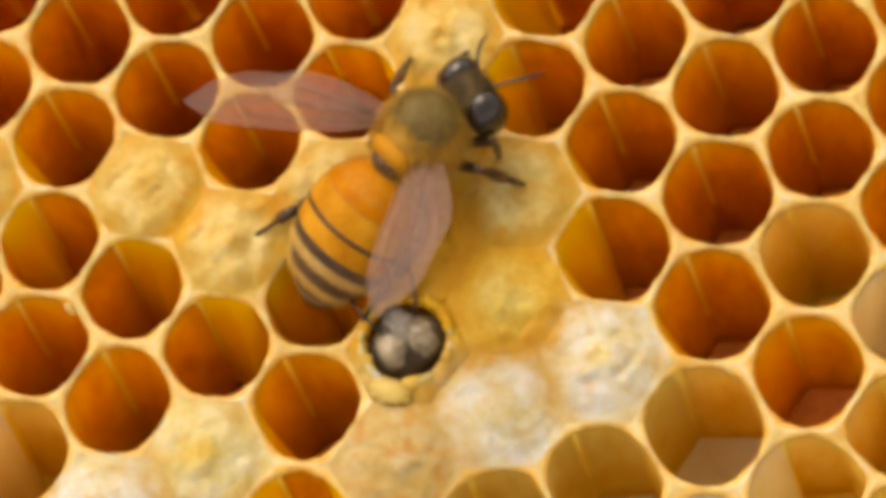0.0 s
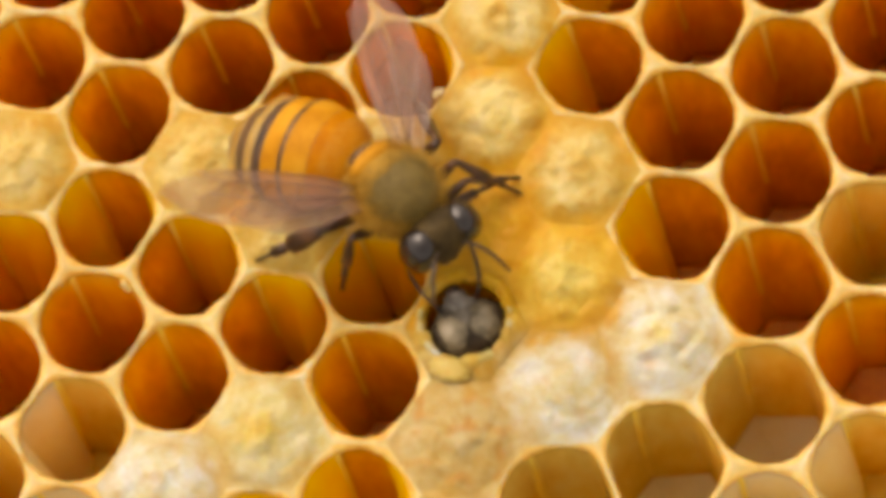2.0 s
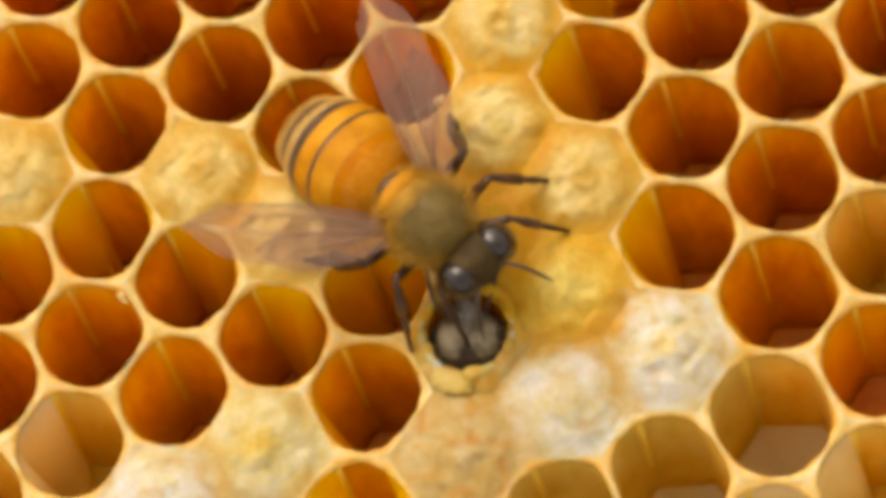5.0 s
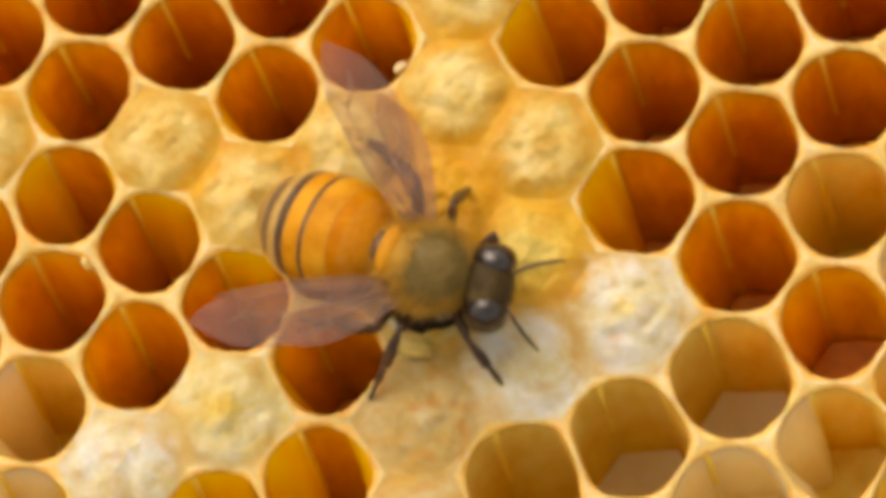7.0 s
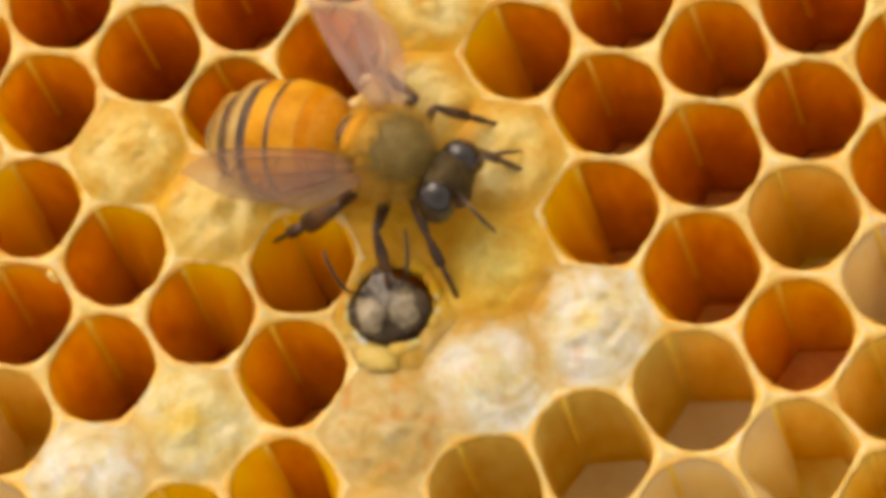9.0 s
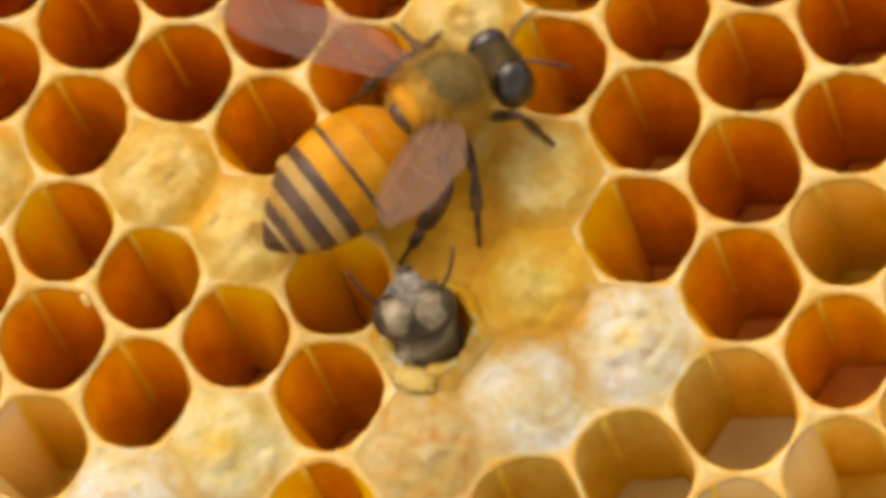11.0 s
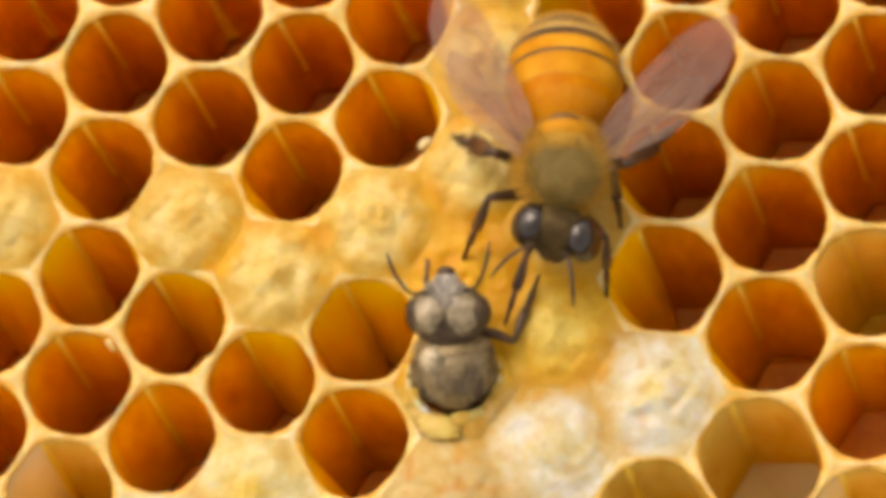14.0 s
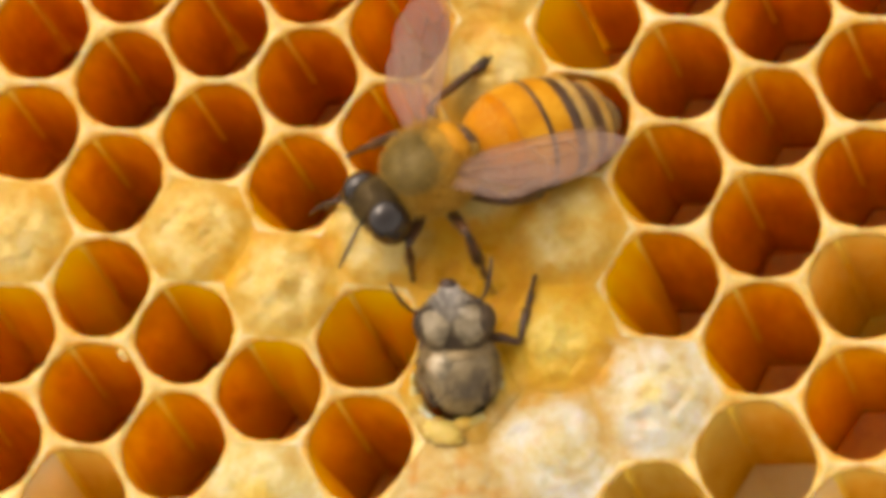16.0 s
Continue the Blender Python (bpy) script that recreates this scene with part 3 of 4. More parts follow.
# ---- bees ----
def wing_geometry(length, width, seed=0):
    """A thin, lightly cambered wing along +x, with its front edge towards +y."""
    n = 26
    rows = 7
    verts, faces = [], []
    for k in range(n + 1):
        s = k / n
        front = width * (0.18 + 0.30 * math.sin(math.pi * min(1, s * 1.02)) ** 0.7 * (0.6 + 0.4 * s))
        rear = width * (0.05 + 0.62 * (math.sin(math.pi * s ** 1.35) ** 0.8))
        fade = (max(0.0, 1 - max(0, (s - 0.80) / 0.20) ** 2)) ** 0.5
        front, rear = front * fade, rear * fade
        for r in range(rows):
            y = front - (front + rear) * r / (rows - 1)
            z = 0.18 * math.sin(s * 2.4) + 0.05 * math.sin(9 * y + 5 * s) - 0.04 * (y / width) ** 2
            verts.append(Vector((s * length, y, z)))
    for k in range(n):
        for r in range(rows - 1):
            a = k * rows + r
            faces.append((a, a + 1, a + rows + 1, a + rows))
    return verts, faces, [0] * len(faces)


def vein_geometry(length, width):
    def p(s, y):
        return (s * length, y * width, 0.18 * math.sin(s * 2.4) + 0.05 * math.sin(9 * y * width + 5 * s) + 0.03)
    lines = [
        [(0, 0.14), (0.2, 0.33), (0.45, 0.42), (0.7, 0.42), (0.85, 0.38)],
        [(0, 0.05), (0.25, 0.18), (0.5, 0.22), (0.68, 0.20), (0.78, 0.36)],
        [(0, -0.02), (0.3, -0.08), (0.55, -0.12), (0.75, -0.02)],
        [(0.05, -0.05), (0.3, -0.32), (0.5, -0.45)],
        [(0.45, 0.21), (0.5, 0.02), (0.55, -0.12), (0.58, -0.4)],
        [(0.3, 0.20), (0.33, -0.08), (0.36, -0.36)],
        [(0.66, 0.20), (0.72, 0.0), (0.82, -0.15)],
    ]
    return joined(*[tube([p(*q) for q in line], [0.042 - 0.015 * k / len(line) for k in range(len(line))], 5) for line in lines])


def abdomen_radius(s):
    if s < 0.40:
        return 2.75 * max(0.0, 1 - ((0.40 - s) / 0.425) ** 2) ** 0.5
    return 2.75 * max(0.0, 1 - ((s - 0.40) / 0.605) ** 2.2) ** 0.75


ABDOMEN = 8.5
# where each ring of the abdomen starts and ends, and where its dark hind band begins
RINGS = ((0.00, 0.215, 0.208, 0), (0.20, 0.40, 0.366, 0), (0.385, 0.60, 0.528, 0), (0.585, 0.765, 0.670, 1), (0.75, 0.89, 0.818, 1), (0.875, 1.0, 0.910, 1))


def segment_geometry(s0, s1, dark):
    n, rows = 36, 9
    rings, which = [], []
    stops = [s0 + (s1 - s0) * k / rows for k in range(rows + 1)] + [dark - 0.004, dark + 0.004]
    stops = sorted(stops)
    for s in stops:
        grow = 1.0 + 0.025 * max(0, (s - s0) / (s1 - s0) - 0.3)
        r = max(0.03, abdomen_radius(s) * grow)
        drop = -0.55 * s * s * 1.6
        rings.append([Vector((-s * ABDOMEN, r * math.cos(a), drop + r * 0.86 * math.sin(a))) for a in [2 * math.pi * q / n for q in range(n)]])
    for k in range(len(stops) - 1):
        which.append(1 if (stops[k] + stops[k + 1]) / 2 > dark else 0)
    last = rings[-1]
    c = sum(last, Vector()) / n
    rings.append([c + (v - c) * 0.93 for v in last])
    which.append(1)
    return loft(rings, True, True, which)


def head_parts(head, eye, fuzz, hair_count, seed, grown=True):
    """Compound eyes, antennae, jaws and ocelli on a head whose neck is the origin. Returns the antennae."""
    feelers = {}
    for side in (1, -1):
        turn = Matrix.Rotation(side * 0.30, 3, "X") @ Matrix.Rotation(0.15, 3, "Y")
        if grown:
            part("eye", mm(blob((0.98, side * 1.27, 0.06), (1.04, 0.82, 1.26), 0.02, seed, 14, 22, turn)), eye, head, "glossy black compound eye")
        else:
            part("eye", mm(blob((0.62, side * 1.40, 0.08), (0.82, 0.62, 0.88), 0.02, seed, 14, 22)), eye, head, "dark grey compound eye")
        lash = [(0.75, side * 0.30, 0.62), (1.2, side * 0.46, 0.60), (1.8, side * 0.60, 0.42), (2.4, side * 0.68, 0.15), (2.9, side * 0.72, -0.15)]
        g = joined(tube([(0, 0, 0), (0.4, side * 0.15, 0.35), (0.75, side * 0.30, 0.62)], [0.075, 0.08, 0.07], 8), tube(lash, [0.075, 0.09, 0.095, 0.09, 0.05], 8))
        feelers[side] = part("antenna", mm(g), CHITIN, head, m=Matrix.Translation((FEELER if grown else SMALL_FEELER)[side] * MM))
        if grown:
            part("mandible", mm(tube([(1.35, side * 0.55, -1.05), (1.6, side * 0.35, -1.4), (1.75, side * 0.08, -1.6)], [0.24, 0.2, 0.07], 8)), LEG_BROWN, head)
    part("ocellus", mm(joined(*[blob((0.70, y, 0.98 + z), (0.13, 0.13, 0.11), 0, 0, 6, 8) for y, z in ((0, 0.08), (0.28, 0), (-0.28, 0))])), EYE_BLACK, head)
    part("hair", mm(hairs((0.85, 0, 0), (1.10, 1.60, 1.24) if grown else (0.88, 1.55, 1.12), hair_count, 0.34, seed, lambda d: abs(d.y) < 0.5, 0.2, 0.02)), fuzz, head)
    return feelers


FEELER = {1: Vector((1.55, 0.35, 0.05)), -1: Vector((1.55, -0.35, 0.05))}
SMALL_FEELER = {1: Vector((1.25, 0.85, -0.85)), -1: Vector((1.25, -0.85, -0.85))}
NECK, WAIST = Vector((2.10, 0, 3.35)), Vector((-2.2, 0, 3.1))
WING_ROOT = {1: Vector((-0.7, 1.55, 4.35)), -1: Vector((-0.7, -1.55, 4.35))}
HIPS = {"fore": (1.15, 0.75, 2.0), "mid": (0.1, 0.95, 1.75), "hind": (-0.95, 0.85, 1.8)}
LEG_LENGTHS = {"small": (1.7, 3.5), "fore": (2.3, 3.6), "mid": (2.7, 4.3), "hind": (3.2, 5.4)}


def leg(bee, kind, side, mat):
    """Thigh and shank, each along its own +x, to be set by motions()."""
    l0, l1 = LEG_LENGTHS[kind]
    fat = {"small": 0.24, "fore": 0.28, "mid": 0.30, "hind": 0.34}[kind]
    femur = part("femur", mm(tube([(0, 0, 0), (0.3, 0, 0.05), (l0 * 0.5, 0, 0.1), (l0 * 0.9, 0, 0.04), (l0, 0, 0)], [0.16, fat, fat * 1.05, fat * 0.75, fat * 0.6])), mat, bee)
    wide = {"small": 0.28, "fore": 0.26, "mid": 0.31, "hind": 0.50}[kind]
    k = l1 * 0.52
    tib = tube([(0, 0, 0), (0.25, 0, 0), (k * 0.55, 0, 0.03), (k * 0.92, 0, 0), (k, 0, 0)], [0.16, wide * 0.62, wide, wide * 1.02, wide * 0.5])
    tib = ([Vector((v.x, v.y, v.z * (0.45 if kind == "hind" else 0.8))) for v in tib[0]], tib[1], tib[2])
    tibia = part("tibia", mm(tib), mat, bee)
    foot = [(k, 0, 0), (k + (l1 - k) * 0.08, 0, 0)]
    rad = [0.12, wide * 0.55]
    big = 0.45
    foot += [(k + (l1 - k) * 0.42, 0, 0), (k + (l1 - k) * big, 0, 0)]
    rad += [wide * 0.62, 0.13]
    for q in range(1, 5):
        a = k + (l1 - k) * (big + (1 - big) * q / 4.6)
        foot += [(a - 0.03, 0, 0), (a, 0, 0)]
        rad += [0.13, 0.085]
    foot += [(l1, 0, -0.02)]
    rad += [0.07]
    part("tarsus", mm(tube(foot, rad, 8)), mat, tibia)
    return femur, tibia


def worker_bee():
    bee = tagged(new("worker_bee"), "orange and black banded worker bee walking on the wax comb", "bee")
    hull, size = (-0.15, 0, 3.45), (2.25, 2.08, 1.80)
    part("thorax", mm(blob(hull, size, 0.05, 1, 18, 28)), AMBER, bee, "amber brown hairy thorax")
    part("scutum", mm(blob((0.35, 0, 4.22), (1.72, 1.66, 1.12), 0.05, 2, 16, 24)), THORAX, bee, "bare olive brown back shield")
    part("scutellum", mm(blob((-1.62, 0, 4.28), (0.66, 1.30, 0.74), 0.05, 3, 12, 20)), THORAX_GOLD, bee, "amber scutellum")
    # dark blob added as the shade in the notch between thorax and abdomen
    part("propodeum", mm(blob((-2.15, 0, 3.72), (0.60, 0.92, 0.95), 0.05, 4, 12, 20)), BAND, bee, "dark filling for the shaded gap before the abdomen")
    bare = lambda d: d.z < 0.78 + 0.25 * noise.noise(d * 5) and not (d.z > 0.55 and d.x < -0.4 and abs(d.y) < 0.4)
    part("thorax_hair", mm(hairs(hull, size, 5200, 0.66, 2, bare, -0.4, 0.026)), FUZZ_GOLD, bee, "golden hair")
    part("thorax_down", mm(hairs((0.30, 0, 4.20), (1.80, 1.74, 1.12), 4600, 0.34, 9, lambda d: d.z > 0.1, -0.6, 0.013)), FUZZ_BROWN, bee)
    head = part("head", mm(joined(blob((0.86, 0, 0), (1.12, 1.86, 1.26), 0.03, 5, 16, 26), tube([(-0.3, 0, 0), (0.4, 0, 0)], [0.55, 0.7]),
                                  tube([(1.0, 0, -0.5), (1.35, 0, -1.0), (1.45, 0, -1.35)], [0.75, 0.62, 0.4]))), HEAD_BROWN, bee, m=Matrix.Translation(NECK * MM))
    feelers = head_parts(head, EYE_BLACK, FUZZ_DARK, 1100, 6)
    abdomen = part("abdomen", mm(tube([(0.35, 0, 0), (0, 0, 0), (-0.35, 0, 0)], [0.5, 0.45, 1.2], 16)), BAND, bee, m=Matrix.Translation(WAIST * MM))
    for k, (s0, s1, dark, pale) in enumerate(RINGS):
        part("tergite", mm(segment_geometry(s0, s1, dark)), [TAN if pale else ORANGE if k else ORANGE_DEEP, BAND], abdomen, "tan band with dark edge" if pale else "orange band with dark edge")
    rnd = random.Random(8)
    verts, faces = [], []
    for q in range(4200):
        s = rnd.choice((rnd.uniform(0.01, 0.14), rnd.uniform(0.60, 0.66), rnd.uniform(0.77, 0.82)))
        a = rnd.uniform(-0.3, math.pi + 0.3)
        r = abdomen_radius(s) * 1.01
        p = Vector((-s * ABDOMEN, r * math.cos(a), -0.88 * s * s + r * 0.86 * math.sin(a)))
        tip = p + Vector((-0.26, 0.12 * math.cos(a), 0.12 * math.sin(a))) * rnd.uniform(0.7, 1.2)
        o = len(verts)
        verts += [p + Vector((0, 0.006, 0.0)), p - Vector((0, 0.006, 0.0)), tip]
        faces.append((o, o + 1, o + 2))
    part("abdomen_hair", mm((verts, faces, [0] * len(faces))), FUZZ_GOLD, abdomen)
    wings = {}
    for side in (1, -1):
        fore = wing_geometry(9.6, 2.6)
        flip = (lambda g: ([Vector((v[0], side * v[1], v[2])) for v in g[0]], g[1], g[2]))
        wing = part("forewing", mm(flip(fore)), WING, bee, "clear pinkish veined wing")
        part("vein", mm(flip(vein_geometry(9.6, 2.6))), VEIN, wing)
        hind = wing_geometry(6.6, 1.7)
        g = ([Matrix.Rotation(-side * 0.08, 3, "Z") @ Vector((v[0] - 0.2, side * (v[1] - 0.55), v[2] - 0.12)) for v in hind[0]], hind[1], hind[2])
        part("hindwing", mm(g), WING, wing)
        wings[side] = wing
    legs = {(kind, side): leg(bee, kind, side, LEG_BROWN) for kind in HIPS for side in (1, -1)}
    return bee, head, abdomen, wings, legs, feelers


worker, worker_head, worker_abdomen, worker_wings, worker_legs, worker_feelers = worker_bee()


def young_bee():
    bee = tagged(new("young_bee"), "pale grey newly hatched bee crawling out of its gnawed cell", "bee")
    part("thorax", mm(blob((-0.25, 0, 0), (1.98, 1.96, 1.80), 0.10, 11, 18, 26)), YOUNG_MID, bee, "grey thorax with a pale highlight set on the back")
    part("collar", mm(blob((0.80, 0, 0.03), (0.60, 1.72, 1.62), 0.08, 41, 16, 26)), YOUNG_COLLAR, bee, "tan downy collar behind the head")
    part("collar_hair", mm(hairs((0.80, 0, 0.03), (0.60, 1.72, 1.62), 900, 0.26, 43, lambda d: True, -0.3, 0.02)), FUZZ_GREY, bee)
    # off-centre pale blob paints the sky's highlight on the left of the back
    part("scutum", mm(blob((0.30, 0.58, 0.92), (0.88, 0.86, 0.95), 0.12, 31, 16, 24)), YOUNG_PALE, bee, "pale raised highlight on the left of the back")
    part("thorax_hair", mm(hairs((-0.25, 0, 0), (1.98, 1.96, 1.80), 2200, 0.34, 12, lambda d: d.x > -0.6 and (d.y < 0.1 or d.y > 0.55 or d.x < -0.2 or d.x > 0.5), -0.6, 0.022)), FUZZ_GREY, bee, "matted grey hair")
    for side in (1, -1):
        part("wing_pad", mm(blob((-0.75, side * 1.22, 0.80), (0.95, 0.36, 0.46), 0.3, 3, 10, 14)), YOUNG_DARK, bee, "folded dark wing")
    abdomen = part("abdomen", mm(tube([(0.6, 0, 0), (0, 0, 0), (-1.2, 0, 0), (-3.0, 0, 0), (-4.4, 0, 0), (-5.0, 0, 0)], [0.6, 1.2, 1.6, 1.6, 1.0, 0.2], 20)), YOUNG_DARK, bee, "dark grey abdomen still inside the cell")
    head = part("head", mm(joined(blob((0.66, 0, 0.12), (0.88, 1.92, 1.48), 0.03, 15, 16, 26), tube([(-1.1, 0, -0.1), (0.4, 0, 0)], [0.7, 0.85]))), YOUNG_DARK, bee, m=Matrix.Translation((2.3 * MM, 0, 0)))
    part("occiput", mm(blob((0.25, 0, 0.45), (0.80, 1.30, 1.06), 0.05, 22, 14, 24)), YOUNG_DARK, head, "dark back of the head")
    for side in (1, -1):
        brow = blob((0.99, side * 0.62, 0.12), (0.66, 1.02, 1.06), 0.12, 17 + side, 14, 20)
        part("brow", mm(brow), YOUNG_PALE, head, "pale grey downy brow")
        part("brow_hair", mm(hairs((1.00, side * 0.66, 0.12), (0.66, 1.02, 1.06), 900, 0.22, 27 + side, lambda d: d.x > 0.1, 0.3, 0.02)), FUZZ_GREY, head, "short grey hair")
    part("face_shield", mm(blob((0.80, 0, -0.20), (0.80, 1.44, 1.32), 0.16, 33, 18, 28)), YOUNG_FRONS, head, "mottled grey downy face")
    part("clypeus", mm(blob((0.98, 0, -0.98), (0.56, 0.68, 0.95), 0.16, 19, 12, 16)), YOUNG_FACE, head, "pale grey face shield")
    part("labrum", mm(blob((1.15, 0, -1.80), (0.35, 0.42, 0.26), 0.08, 20, 10, 14)), LEG_BROWN, head, "brown upper lip")
    feelers = head_parts(head, YOUNG_DARK, FUZZ_GREY, 120, 20, False)
    legs = {side: leg(bee, "small", side, LEG_BROWN) for side in (1, -1)}
    return bee, head, legs, feelers, abdomen


hatchling, hatchling_head, hatchling_legs, hatchling_feelers, hatchling_abdomen = young_bee()

crumb(0.11, 6.32, 0.26, 1)
crumb(0.30, 6.45, 0.17, 2)
crumb(-14.93, -3.09, 0.2, 3, WAX_RIM)
crumb(-14.75, -3.35, 0.15, 4, WAX_RIM)

# ---- how the bees move ----
# seconds, place in mm, height, heading, pitch and roll of the body; yaw and pitch of the head; yaw and droop of the abdomen; yaw and lift of the left and of the right wing
BEE_FIRST = [
    (0, 3.23, 3.8, 0.33, 43, 3, -9, -8, -5, -1, 27, 136, 20, -139, 20),
    (0.5, 2.68, 3.66, 0.33, 41, 1, -8, -6, -5, 8, 23, 135, 17, -136, 23),
    (1, 2.23, 2.42, 0.32, 37, 0, -10, 0, -5, 7, 28, 133, 20, -139, 25),
    (1.5, 2.48, 2.38, 0.3, 35, 0, -13, -2, -4, 8, 31, 136, 20, -135, 22),
    (1.6, 2.43, 2.08, 0.3, 34, 3, -13, -9, -2, 5, 27, 134, 22, -139, 26),
    (1.7, 1.93, 0.62, 0.33, 8, 2, -14, -8, -8, 26, 37, 146, 24, -136, 23),
]
BEE_SECOND = [
    (1.8, 0.18, -0.13, 0.34, -13, 2, -12, -14, -10, 25, 26, 151, 23, -130, 27),
    (1.9, -0.79, -0.07, 0.3, -29, 4, -7, -7, -5, 23, 22, 152, 10, -132, 23),
    (2, -1.38, -0.31, 0.32, -43, 5, -8, -9, -4, 19, 18, 149, -1, -128, 19),
    (2.5, -1.49, -0.29, 0.27, -53, 10, -1, -6, 0, 3, 11, 157, -2, -143, 1),
    (3, -2, -0.46, 0.28, -52, 10, 0, -3, -2, 2, 15, 153, -5, -152, 1),
    (3.5, -1.04, -0.36, 0.29, -46, 10, 0, -4, -1, 0, 14, 151, -10, -142, 4),
]
BEE_THIRD = [
    (4, -0.22, -0.23, 0.34, -40, 8, -4, -2, -2, -1, 16, 155, -9, -134, 15),
    (4.2, 0.17, 0.2, 0.32, -36, 5, 2, -6, -4, -1, 17, 153, 2, -139, 17),
    (6.3, 0.76, -3.93, 0.4, -51, 0, 3, 0, -10, 5, 22, 145, 17, -133, 16),
    (6.5, 1.47, -4.94, 0.44, -47, -1, 6, -2, -7, 5, 19, 143, 15, -136, 17),
    (7, 2.34, -4.31, 0.35, -24, 2, 7, 13, -8, 1, 21, 140, 16, -145, 17),
    (7.2, 2.15, -2.88, 0.32, -19, -1, -5, 11, -6, 1, 23, 151, 19, -130, 13),
]
BEE_FOURTH = [
    (7.5, 3.34, -2.16, 0.39, -30, 1, 6, 15, -7, 14, 21, 141, 17, -139, 16),
    (7.7, 1.69, -2.44, 0.32, -35, 3, -3, 3, -11, 7, 20, 142, 9, -141, 16),
    (8, 0.89, -0.36, 0.27, -19, 3, -18, -1, -4, 8, 15, 146, 5, -135, 28),
    (8.2, 1.85, 0.31, 0.31, -29, 5, -7, -6, 0, 15, 15, 142, -11, -126, 41),
    (10.3, 2.09, 1.87, 0.25, -7, 0, -9, 5, 3, -2, 17, 143, 2, -143, 27),
    (10.5, 1.85, 3.91, 0.33, 16, -5, -9, 7, -4, -3, 17, 141, 18, -138, 24),
]
BEE_FIFTH = [
    (10.8, 3.98, 2.83, 0.36, 23, -10, -18, 1, -3, 5, 14, 139, 20, -135, 21),
    (11, 2.94, 4.06, 0.43, 32, -6, -15, -1, -1, 3, 8, 134, 21, -132, 25),
    (11.2, 0.9, 4.57, 0.29, 68, -10, 2, 12, -4, -8, 16, 144, 27, -140, 32),
    (11.5, -0.39, 4.79, 0.27, 87, -18, -7, 0, -6, -5, 12, 140, 16, -129, 33),
    (12, 1.88, 5.94, 0.36, 71, -11, -21, 4, -4, -8, 15, 152, 28, -135, 22),
    (12.3, 2.13, 7.23, 0.28, 59, -3, -16, -6, 2, 3, 17, 135, 17, -132, 25),
]
BEE_SIXTH = [
    (12.5, 2.77, 4.77, 0.33, 44, -4, -17, 2, -4, 0, 18, 132, 22, -135, 30),
    (12.8, 3.25, 1.31, 0.27, -8, -1, -16, -2, -2, 3, 20, 147, 13, -131, 23),
    (13, 5.29, 1.65, 0.3, -16, 2, -15, 4, -5, 1, 17, 134, -10, -147, 20),
    (13.2, 5.87, 0.94, 0.29, -30, 4, -16, 7, -6, 3, 19, 131, -4, -143, 18),
    (13.5, 5.45, 0.15, 0.36, -63, 5, -3, -10, -6, 20, 19, 138, 19, -156, 8),
    (13.8, 5.04, 1.83, 0.32, -74, 11, -16, -15, -2, 20, 28, 150, 8, -142, 19),
]
BEE_SEVENTH = [
    (14, 6.63, 3.14, 0.31, -90, 9, -8, -16, 0, -1, 18, 138, 2, -152, -2),
    (14.5, 7.85, 5.25, 0.26, -122, -5, 7, 2, 4, 5, 18, 141, 26, -145, 18),
    (15, 5.7, 6.03, 0.27, -131, -3, -11, 8, 4, 5, 18, 158, 16, -145, 18),
    (15.5, 2.55, 5.49, 0.27, -154, 2, 10, 5, 1, 6, 22, 135, 26, -145, 18),
    (16, 1.1, 3.46, 0.29, -147, 6, 18, 4, -1, -2, 20, 138, 17, -122, -4),
]


# where feet stand: seconds and place in mm
FOOTHOLDS = {}
FOOTHOLDS["fore", 1] = [(2.0, 4.2, 2.0), (2.5, 4.1, -0.5), (3.0, 2.4, -0.7), (3.5, 3.0, -1.0), (4.0, 3.3, -1.1), (6.3, 5.1, -3.8), (6.5, 5.2, -3.5), (7.5, 6.4, -0.1), (8.0, 4.6, 4.7), (8.2, 4.5, 5.1), (13.5, 8.7, -1.5), (14.0, 8.8, -1.4), (14.5, 8.7, -1.0), (15.0, 6.1, -1.9), (15.5, 1.1, 0.4), (16.0, -0.5, -0.0)]
FOOTHOLDS["hind", 1] = [(0.0, -7.0, -0.3), (0.5, -6.9, -0.2), (1.0, -6.7, -0.3), (1.5, -6.9, -0.2), (7.0, -1.7, 3.1), (11.5, -4.5, -3.5), (12.0, -3.8, 0.1), (15.5, 9.0, 7.2), (16.0, 7.5, 5.1)]
FOOTHOLDS["mid", 1] = [(2.5, 4.3, 1.1), (3.0, 4.0, 1.2), (3.5, 4.2, 1.1), (4.0, 4.1, 1.1), (4.2, 4.0, 1.6), (6.3, 4.0, 1.1), (6.5, 4.3, 1.3), (7.0, 3.5, 0.2), (13.5, 10.1, 1.5), (14.0, 9.5, 1.9), (14.5, 9.2, 0.4), (15.0, 9.0, 0.5), (15.5, 9.0, 0.9), (16.0, 3.4, -0.8)]
